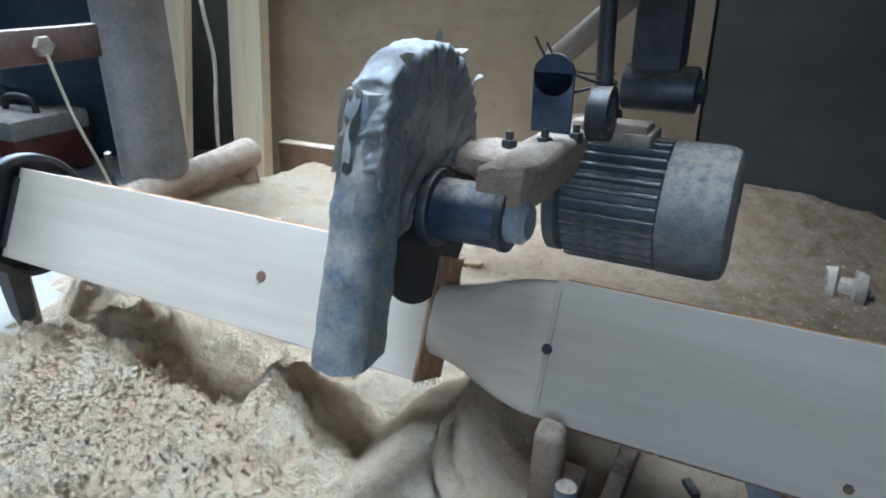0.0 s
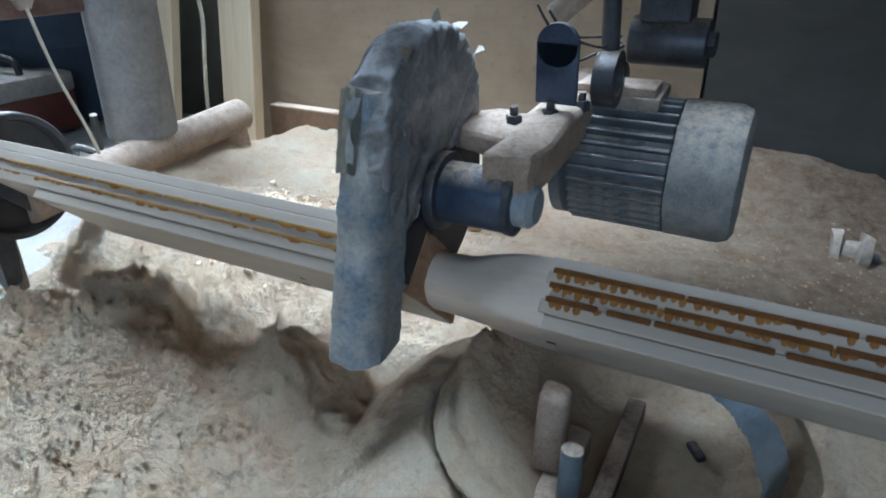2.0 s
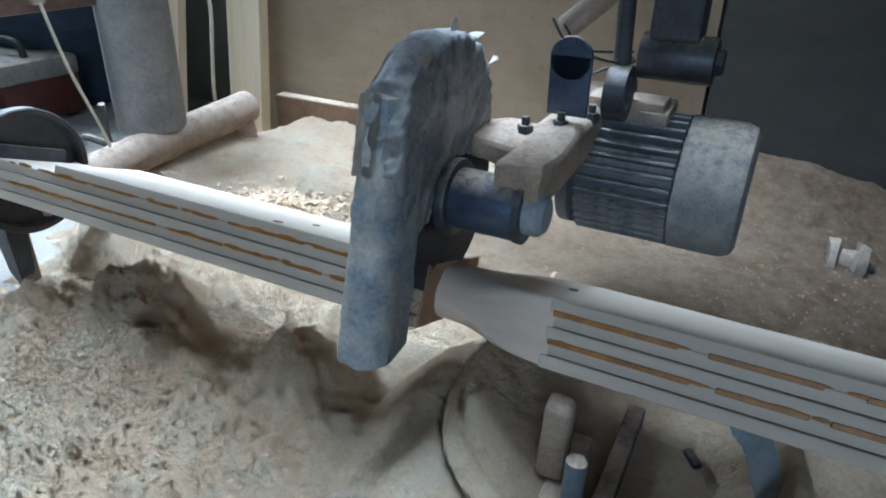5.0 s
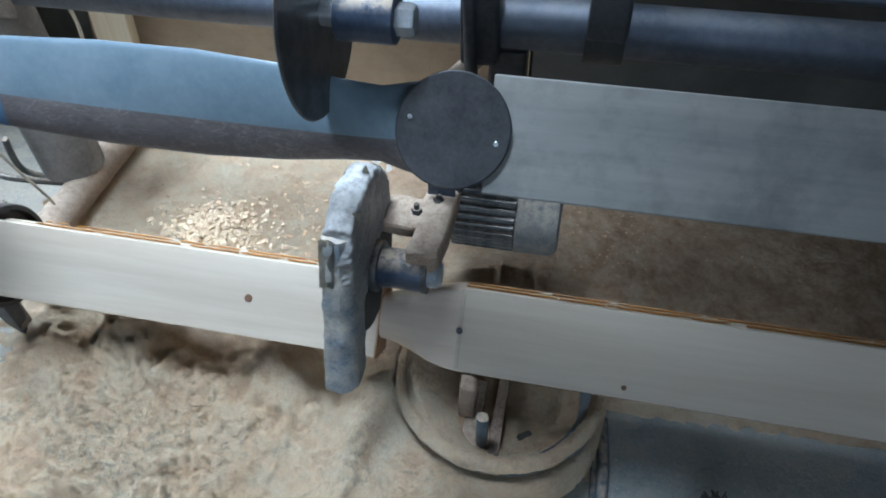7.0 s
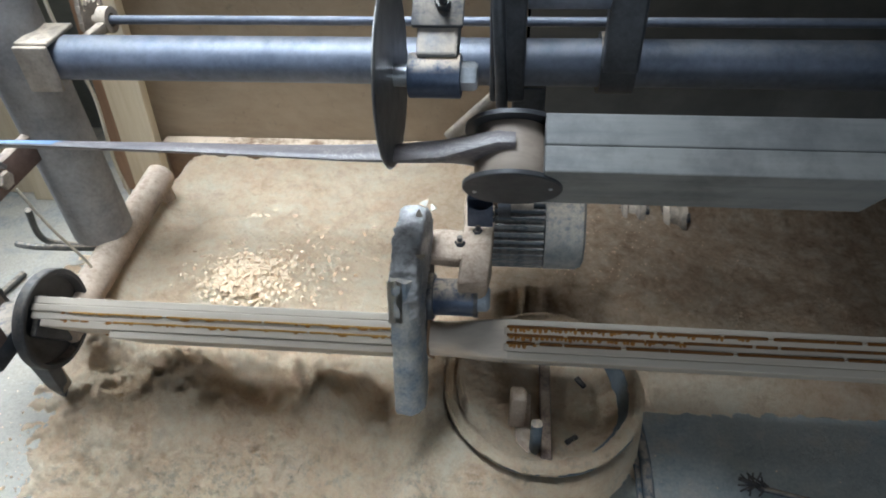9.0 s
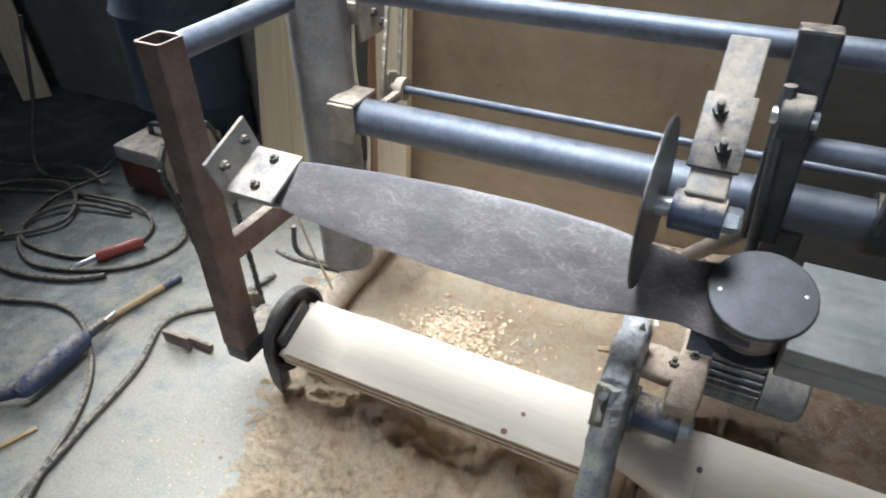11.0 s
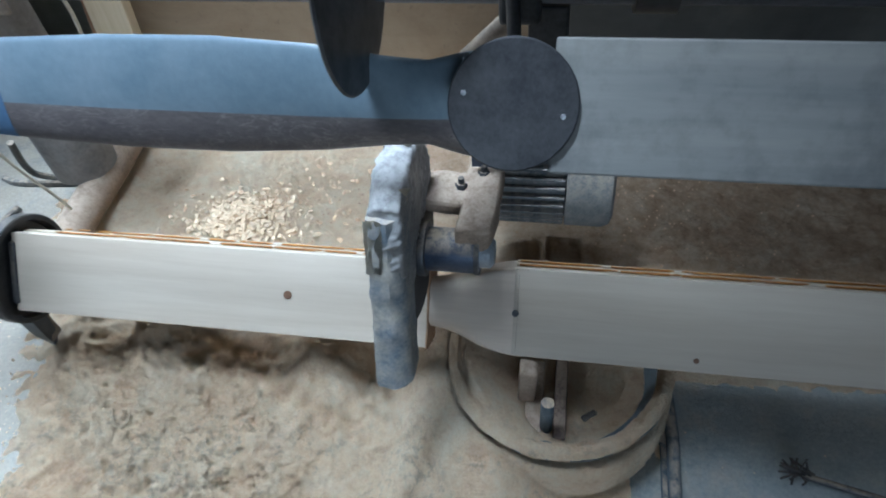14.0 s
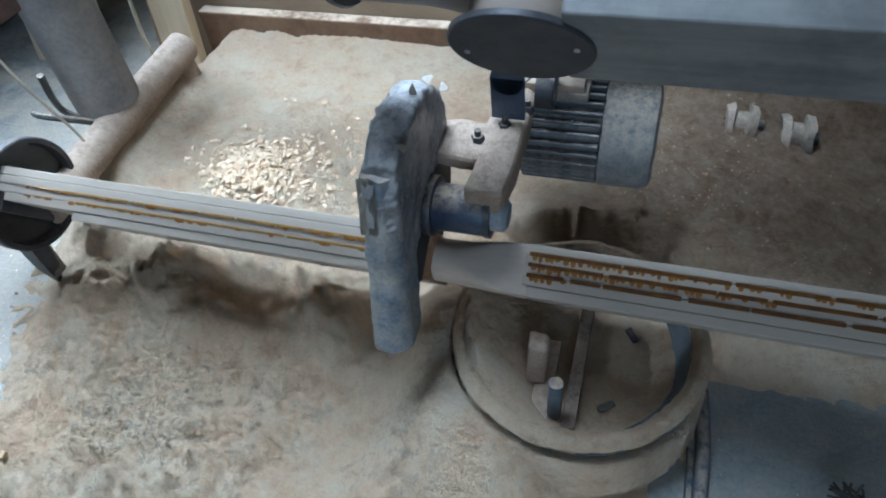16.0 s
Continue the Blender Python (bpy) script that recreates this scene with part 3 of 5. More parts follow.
def lathe_frame():
    f = thing("lathe_frame", "dust-covered copying lathe frame of welded steel pipes and posts", "machine frame", pose(END_X, 0.945, 0))
    part("back_post", pipe((END_X, 0.945, 0.205), (END_X, 0.945, 0.90), 0.056), POST, f, "thick upright steel pipe, caked in dust")
    bm = square_tube((END_X - 0.02, 0.606, 0.232), (END_X - 0.02, 0.606, 0.818), 0.05, 0.05, side=(1, 0, 0))
    part("front_post", bm, RUST, f, "rusty hollow square steel post", False)
    bm = pipe((END_X - 0.02, 0.626, 0.795), (END_X - 0.02, 0.92, 0.795), 0.020)
    part("top_bar", bm, RAIL, f, "bare steel tube joining the two posts")
    part("lower_bar", box(END_X - 0.03, END_X - 0.008, 0.60, 0.90, 0.405, 0.455, 0.004), RUST, f, "flat bar with a bolt")
    part("pivot_bolt", hexbolt((END_X - 0.012, 0.795, 0.43), (END_X + 0.1, 0.795, 0.43), 0.016, 0.012), DUSTY, f)
    # foot: a cross pipe with two legs
    bm = rod((END_X + 0.03, 0.70, 0.165), (END_X + 0.03, 1.15, 0.195), 0.030, 24)
    part("foot_pipe", rough_up(bm, 0.002, 30), CAKED, f, "cross pipe under the post, thick with sawdust")
    for y in (1.12,):
        part("leg", rod((END_X + 0.03, y, 0.185), (END_X + 0.02, y + (0.04 if y > 1 else -0.1), 0.0), 0.026, 20), CAKED, f)
    # rails
    part("lower_rail", pipe((END_X + 0.05, RAIL_Y, RAIL_Z), (1.35, RAIL_Y, RAIL_Z), RAIL_R, seg=48), RAIL, f, "thick bluish steel pipe rail")
    part("upper_rail", pipe((END_X - 0.05, UP_Y, UP_Z), (1.35, UP_Y, UP_Z), UP_R, seg=40), RAIL, f, "upper steel pipe rail")
    bm = box(END_X + 0.045, END_X + 0.10, 0.878, 0.886, 0.545, 0.620, 0.002)
    box(END_X + 0.045, END_X + 0.10, 0.886, 0.965, 0.617, 0.624, 0.002, bm=bm)
    part("rail_bracket", bm, DUSTY, f, "angle bracket at the rail's end", False)
    bm = rod((END_X + 0.12, 1.03, 0.602), (1.3, 1.03, 0.602), 0.0075, 16)
    part("feed_rod", bm, RAIL, f, "thin threaded feed rod")
    bm = lathe([(0, 0.011), (0, 0.022), (0.018, 0.022), (0.018, 0.011), (0, 0.011)], (END_X + 0.11, 1.03, 0.602), (1, 1.03, 0.602), 24, close=False)
    box(END_X + 0.112, END_X + 0.126, 0.945, 1.015, 0.588, 0.606, 0.002, bm=bm)
    part("rod_bearing", bm, DUSTY, f, "welded ring bearing of the feed rod")
    part("far_post", pipe((1.3, 0.945, 0.0), (1.3, 0.945, 0.90), 0.056), POST, f)
    part("far_front_post", square_tube((0.80, 0.628, 0.0), (0.80, 0.628, 0.835), 0.05, 0.05), RUST, f, "", False)
    part("far_arm", box(0.79, 1.3, 0.63, 0.655, 0.78, 0.82, 0.004), RUST, f)
    part("far_tie", box(1.28, 1.32, 0.64, 0.95, 0.78, 0.82, 0.004), RUST, f)
    # bearing below the front post
    bm = rod((END_X - 0.05, AXIS_Y, AXIS_Z), (END_X + 0.035, AXIS_Y, AXIS_Z), 0.026, 28)
    box(END_X - 0.045, END_X + 0.005, 0.585, 0.70, 0.195, 0.235, 0.004, bm=bm)
    part("spindle_bearing", bm, DARK, f, "black bearing housing at the post's foot")
    part("bearing_foot", box(END_X - 0.03, END_X - 0.01, 0.67, 0.70, 0.02, 0.19, 0.005), DUSTY, f)
    return f


FRAME = lathe_frame()


# ---- the blank that is being cut ----
HALF_W, HALF_T, HUB_X = 0.0625, 0.031, -0.082
CUT_X, NECK_X = -0.205, -0.085
LAYERS = 5


def superellipse(x, hy, hz, power, k=32, oy=0.0, oz=0.0):
    pts = []
    for i in range(k):
        a = 2 * math.pi * i / k
        c, s = math.cos(a), math.sin(a)
        pts.append(Vector((x, AXIS_Y + oy + hy * math.copysign(abs(c) ** (2 / power), c), AXIS_Z + oz + hz * math.copysign(abs(s) ** (2 / power), s))))
    return pts


def blank():
    b = thing("propeller_blank", "half-carved laminated pale wood propeller blank turning in the lathe", "wooden blank", pose(0, AXIS_Y, AXIS_Z))
    t = 2 * HALF_T / LAYERS
    starts = (-0.86, -0.86, -0.86, -0.84, -0.72)
    for i in range(LAYERS):
        y0 = AXIS_Y - HALF_T + i * t
        dz = 0.0012 * (-1) ** i
        for a, c in ((starts[i], CUT_X), (NECK_X, 0.72)):
            bm = box(a, c, y0 + 0.0003, y0 + t - 0.0003, AXIS_Z - HALF_W + dz, AXIS_Z + HALF_W + dz, 0.0012)
            part("lamination", bm, SPRUCE, b, "", False)
    # the neck that the cutter has already shaped
    secs = []
    for k in range(13):
        u = k / 12
        e = u * u * (3 - 2 * u)
        secs.append(superellipse(CUT_X + (NECK_X + 0.006 - CUT_X) * u, 0.028 + (HALF_T - 0.0285) * e, 0.036 + (HALF_W - 0.0365) * e ** 0.8, 2.2 + 22 * e ** 3))
    part("neck", loft(secs), SPRUCE_CUT, b, "smooth freshly cut round neck")
    # squeezed-out glue on the narrow sides
    rnd = random.Random(4)
    for side, style in ((-1, "teeth"), (1, "stripes")):
        z = AXIS_Z + side * (HALF_W + 0.0012)
        for a, c in ((starts[1] + 0.05, CUT_X - 0.005), (NECK_X + 0.004, 0.70)):
            for i in ((1, 2, 3) if a > -0.2 else (2, 3)) if style == "teeth" else (2, 4):
                bm = bmesh.new()
                y = AXIS_Y - HALF_T + i * t
                x = a + (0 if a > -0.2 else rnd.uniform(0, 0.1))
                while x < c - 0.02:
                    L = rnd.uniform(0.03, 0.12)
                    wide = 0.0024 if a > -0.2 else 0.0016
                    box(x, min(c, x + L), y - wide, y + wide, z - 0.0012, z + 0.0014, 0.0006, bm=bm, seg=1)
                    x += L + (rnd.uniform(0, 0.008) if style == "teeth" else rnd.uniform(-0.004, 0.03))
                tagged(part("glue_line", bm, (GLUE_DARK if a > -0.2 else AMBER) if style == "teeth" else GLUE, b, "runs of dried amber glue"), kind="stuff")
                # drops that ran out of the joint
                bm = bmesh.new()
                x = a + 0.003
                near_hub = style == "teeth" and a > -0.2
                reach = (0.27 if i == 2 else 0.38) if near_hub else 0.6
                if near_hub and i == 3:
                    reach = 0.05
                while x < min(c - 0.02, a + reach):
                    u = (x - a) / reach
                    if near_hub:
                        for _ in range(rnd.choice((1, 2, 3))):
                            w, d = rnd.uniform(0.0022, 0.0042), rnd.uniform(0.0030, 0.0054) * (1 - 0.25 * u)
                            m = Matrix.LocRotScale((x + w, y + d * 0.9, z + 0.0001), None, (w, d, 0.0014))
                            bmesh.ops.create_icosphere(bm, subdivisions=1, radius=1, matrix=m)
                            m = Matrix.LocRotScale((x + w, y + 0.0015, z + 0.0001), None, (w * 1.5, 0.0022, 0.0012))
                            bmesh.ops.create_icosphere(bm, subdivisions=1, radius=1, matrix=m)
                            x += w * rnd.uniform(1.6, 2.4)
                        x += rnd.uniform(0.0, 0.003) + rnd.uniform(0.2, 1.0) * 0.05 * u ** 2.2
                    else:
                        w = rnd.uniform(0.003, 0.011) if style == "teeth" else rnd.uniform(0.006, 0.02)
                        d = rnd.uniform(0.0012, 0.0036) if style == "teeth" else rnd.uniform(0.001, 0.0026)
                        m = Matrix.LocRotScale((x + w, y + d * rnd.uniform(0.2, 0.75), z + 0.0002), None, (w, d, 0.0015))
                        bmesh.ops.create_icosphere(bm, subdivisions=1, radius=1, matrix=m)
                        x += 2 * w * rnd.uniform(0.7, 1.3) + (rnd.uniform(0, 0.05) if rnd.random() < 0.18 else 0)
                tagged(part("glue_drop", bm, GLUE, b, "shiny amber glue drops"), kind="stuff")
    # knots and the bored hole on the faces
    for x, dz, r, sides, mat in ((HUB_X, 0.0, 0.005, (-1, 1), HUBBLACK), (-0.411, 0.0, 0.0065, (-1,), KNOT), (0.16, -0.045, 0.004, (-1,), KNOT), (-0.365, 0.014, 0.0042, (1,), KNOT), (-0.385, 0.053, 0.0055, (1,), KNOT)):
        for s in sides:
            y = AXIS_Y + s * (HALF_T + 0.0006)
            bm = lathe([(0, r), (0.0006, r * 0.9)], (x, y - 0.0003 * s, AXIS_Z + dz), (x, y + s, AXIS_Z + dz), 18)
            part("knot" if mat is KNOT else "bore", rough_up(bm, 0.0008, 90, x), mat, b, "dark knot" if mat is KNOT else "small bored hole")
    bm = box(HUB_X + 0.0026, HUB_X + 0.0030, AXIS_Y - HALF_T - 0.0004, AXIS_Y - HALF_T + 0.0005, AXIS_Z - 0.055, AXIS_Z + 0.055)
    part("pencil_line", bm, HUBWOOD, b, "thin pencil line across the hub", False)
    # the sawn shoulder where the cut begins
    bm = box(CUT_X - 0.001, CUT_X + 0.0022, AXIS_Y - HALF_T + 0.001, AXIS_Y + HALF_T - 0.001, AXIS_Z - HALF_W, AXIS_Z + HALF_W)
    bmesh.ops.subdivide_edges(bm, edges=bm.edges[:], cuts=11, use_grid_fill=True)
    part("sawn_end", rough_up(bm, 0.0016, 260), ENDGRAIN, b, "rough brown sawn end grain", False)
    bm = bmesh.new()
    for k in range(26):
        z = AXIS_Z + rnd.choice((-1, 1)) * HALF_W
        p = Vector((CUT_X + rnd.uniform(-0.004, 0.001), AXIS_Y + rnd.uniform(-1, 1) * HALF_T, z))
        q = p + Vector((rnd.uniform(-0.003, 0.006), rnd.uniform(-0.004, 0.004), (z - AXIS_Z) / HALF_W * rnd.uniform(0.002, 0.008)))
        rod(p, q, 0.0004, 4, 0, bm=bm)
    tagged(part("splinter", bm, ENDGRAIN, b, "fuzzy splinters along the cut"), kind="stuff")
    # faceplate that drives it
    bm = lathe([(0, 0.03), (0, 0.084), (0.004, 0.088), (0.020, 0.088), (0.022, 0.086), (0.022, 0.079), (0.007, 0.076), (0.007, 0.02)], (END_X + 0.025, AXIS_Y, AXIS_Z), (1, AXIS_Y, AXIS_Z), 48)
    part("faceplate", bm, BLACK, b, "round black driving plate")
    bm = box(END_X + 0.035, END_X + 0.046, AXIS_Y - 0.035, AXIS_Y + 0.035, AXIS_Z - 0.050, AXIS_Z + 0.050, 0.004)
    part("end_clamp", bm, DARK, b, "steel clamp holding the blank's end")
    return b


BLANK = blank()


# ---- the master propeller that is copied ----
def blade_section(x, chord, thick, twist, oy=0.0, oz=0.0, k=28):
    pts = []
    for i in range(k):
        a = 2 * math.pi * i / k
        u = math.cos(a) * chord / 2
        w = math.sin(a) * thick / 2 * (1.0 if math.sin(a) > 0 else 0.35) * (0.75 + 0.25 * math.cos(a) * -1)
        c, s = math.cos(twist), math.sin(twist)
        pts.append(Vector((x, TPL_Y + oy + u * s - w * c, TPL_Z + oz + u * c + w * s)))
    return pts


def master():
    p = thing("master_propeller", "grey-primed wooden master propeller blade turning in the lathe", "propeller template", pose(0, TPL_Y, TPL_Z))
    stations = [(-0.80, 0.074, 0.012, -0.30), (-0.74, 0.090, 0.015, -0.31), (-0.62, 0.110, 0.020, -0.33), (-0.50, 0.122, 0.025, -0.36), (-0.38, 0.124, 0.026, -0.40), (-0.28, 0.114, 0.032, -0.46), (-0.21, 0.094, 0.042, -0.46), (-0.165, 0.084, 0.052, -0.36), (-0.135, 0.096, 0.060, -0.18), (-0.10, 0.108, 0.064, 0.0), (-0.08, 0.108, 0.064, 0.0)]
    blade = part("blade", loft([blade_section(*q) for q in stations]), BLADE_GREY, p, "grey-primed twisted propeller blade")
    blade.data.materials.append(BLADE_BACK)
    # the back and the lower part of the front take the darker second material
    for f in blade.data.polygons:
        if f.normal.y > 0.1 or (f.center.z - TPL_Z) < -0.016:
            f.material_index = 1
    band = [blade_section(x, c + 0.0012, th + 0.0016, tw)[1:14] for x, c, th, tw in ((-0.775, 0.0807, 0.0133, -0.305), (-0.74, 0.0905, 0.0153, -0.31), (-0.68, 0.1005, 0.0178, -0.32), (-0.635, 0.108, 0.0197, -0.328))]
    bm = bmesh.new()
    rings = [[bm.verts.new(v) for v in sec] for sec in band]
    for r0, r1 in zip(rings, rings[1:]):
        for k in range(len(r0) - 1):
            bm.faces.new((r0[k], r0[k + 1], r1[k + 1], r1[k]))
    part("painted_band", bm, TAPE_BLUE, p, "blue painted band on the blade's face")
    bm = rod((HUB_X, TPL_Y - 0.033, TPL_Z), (HUB_X, TPL_Y + 0.033, TPL_Z), 0.046, 48, 0.003)
    part("hub", rough_up(bm, 0.0012, 30), HUBWOOD, p, "round wooden hub")
    for s in (-1, 1):
        bm = lathe([(0, 0.008), (0, 0.0595), (0.005, 0.0595), (0.0062, 0.058), (0.0062, 0.008)], (HUB_X, TPL_Y + s * 0.0335, TPL_Z), (HUB_X, TPL_Y + s, TPL_Z), 56)
        d = part("hub_plate", bm, HUBBLACK, p, "round black hub plate with a centre bore")
        for a in (-0.2, math.pi - 0.2):
            part("rivet", rod((HUB_X + 0.046 * math.cos(a), TPL_Y + s * 0.0385, TPL_Z + 0.046 * math.sin(a)), (HUB_X + 0.046 * math.cos(a), TPL_Y + s * 0.0412, TPL_Z + 0.046 * math.sin(a)), 0.0025, 10), BRIGHT, d)
    part("counter_board", box(-0.047, 0.66, TPL_Y - 0.034, TPL_Y + 0.004, TPL_Z - 0.060, TPL_Z + 0.060, 0.002), LUMBER, p, "grey-washed plain board bolted to the hub", False)
    part("second_board", box(-0.047, 0.34, TPL_Y + 0.0045, TPL_Y + 0.036, TPL_Z - 0.060, TPL_Z + 0.060, 0.002), LUMBER, p, "shorter board behind it", False)
    # angle clamp at the tip
    bm = box(-0.862, -0.772, TPL_Y + 0.009, TPL_Y + 0.015, TPL_Z - 0.048, TPL_Z + 0.050, 0.001)
    box(-0.868, -0.862, TPL_Y - 0.02, TPL_Y + 0.078, TPL_Z - 0.052, TPL_Z + 0.054, 0.001, bm=bm)
    box(-0.862, -0.775, TPL_Y - 0.016, TPL_Y - 0.010, TPL_Z - 0.04, TPL_Z + 0.04, 0.001, bm=bm)
    c = part("tip_clamp", bm, POST, p, "bolted steel angle clamp at the tip", False)
    for z in (-0.028, 0.028):
        part("bolt", hexbolt((-0.815, TPL_Y + 0.015, TPL_Z + z), (-0.815, TPL_Y + 1, TPL_Z + z), 0.0085, 0.007, 0.006), DARK, c)
        part("bolt", hexbolt((-0.862, TPL_Y + 0.05, TPL_Z + z), (1, TPL_Y + 0.05, TPL_Z + z), 0.0085, 0.007, 0.006), DARK, c)
    part("tip_spindle", rod((END_X - 0.05, TPL_Y, TPL_Z), (-0.86, TPL_Y, TPL_Z), 0.014, 20), DARK, p)
    return p


MASTER = master()


# ---- the carriage on the rails, the follower arm and the swinging cutter ----
HINGE_Y, HINGE_Z = 0.93, 0.415
FOL_X, FOL_Y, FOL_Z = -0.224, 0.664, 0.697


def carriage():
    c = thing("copying_carriage", "dark steel carriage with two uprights gripping the pipe rails", "machine carriage", pose(0, RAIL_Y, RAIL_Z))
    for x in (-0.095, 0.064):
        bm = box(x - 0.025, x + 0.025, RAIL_Y - 0.062, RAIL_Y - 0.028, RAIL_Z + (0.012 if x > 0 else -0.035), UP_Z + 0.05, 0.005)
        u = part("upright", bm, DARK, c, "dark steel upright gripping the rails", False)
        for y, z, r in ((RAIL_Y, RAIL_Z, RAIL_R), (UP_Y, UP_Z, UP_R)):
            part("slide_ring", lathe([(0, r + 0.001), (0, r + 0.010), (0.05, r + 0.010), (0.05, r + 0.001), (0, r + 0.001)], (x - 0.025, y, z), (1, y, z), 40, close=False), DARK, u)
    part("cross_tube", rod((-0.07, RAIL_Y - 0.045, 0.70), (0.04, RAIL_Y - 0.045, 0.70), 0.017, 24), RAIL, c, "steel cross tube")
    r = part("roller", lathe([(0, 0.012), (0, 0.028), (0.002, 0.03), (0.034, 0.03), (0.036, 0.028), (0.036, 0.012), (0, 0.012)], (-0.115, RAIL_Y - 0.085, 0.755), (1, RAIL_Y - 0.085, 0.755), 32, close=False), DARK, c, "dark guide roller")
    part("roller_pin", rod((-0.125, RAIL_Y - 0.085, 0.755), (-0.07, RAIL_Y - 0.085, 0.755), 0.011, 18), BRIGHT, r)
    part("square_post", box(-0.087, -0.036, 0.905, 0.955, 0.435, 0.552, 0.004), DARK, c, "dark square hanging post", False)
    hs = part("hinge_sleeve", rod((-0.096, HINGE_Y, HINGE_Z), (-0.018, HINGE_Y, HINGE_Z), 0.025, 28, 0.003), DARK, c, "round hinge sleeve")
    part("hinge_bolt", hexbolt((-0.018, HINGE_Y, HINGE_Z), (1, HINGE_Y, HINGE_Z), 0.014, 0.008), DARK, hs)
    part("brace", rod((-0.19, 0.95, 0.43), (-0.05, 0.975, 0.56), 0.014, 20), DUSTY, c, "slanting pipe brace dusted on top")
    return c


def follower():
    c = thing("follower_arm", "dusty square arm with a thin steel follower wheel", "follower arm", pose(0, FOL_Y, FOL_Z))
    fx, fy, fz = FOL_X, FOL_Y, FOL_Z
    bm = lathe([(0, 0.012), (0, 0.104), (0.002, 0.106), (0.004, 0.104), (0.005, 0.012)], (fx, fy, fz), (1, fy, fz), 72)
    part("follower_wheel", bm, SHEEN, c, "thin round steel follower wheel")
    part("follower_shaft", rod((fx - 0.004, fy, fz), (-0.135, fy, fz), 0.0125, 20), BRIGHT, c)
    part("follower_sleeve", rod((-0.202, fy, fz), (-0.143, fy, fz), 0.025, 32, 0.002), SLEEVE, c, "dark round bearing sleeve")
    part("follower_nut", hexbolt((-0.143, fy, fz), (0, fy, fz), 0.016, 0.018), BRIGHT, c, "bright hexagon nut")
    tilt = Matrix.Translation((0, fy + 0.004, fz + 0.014)) @ Matrix.Rotation(radians(-50), 4, "X")
    arm = part("arm", box(-0.192, -0.147, -0.020, 0.020, 0, 0.205, 0.003, m=tilt), POST, c, "dusty square steel arm", False)
    part("clamp_plate", box(-0.198, -0.141, -0.027, -0.020, 0.03, 0.125, 0.002, m=tilt), DARK, arm, "dark clamp plate")
    for u, w in ((0.055, 0.006), (0.10, -0.008)):
        a = tilt @ Vector((-0.170 + w, -0.026, u))
        part("bolt", hexbolt(a, a + tilt.to_3x3() @ Vector((0, -1, 0)), 0.009, 0.008, 0.018), DARK, arm)
    return c


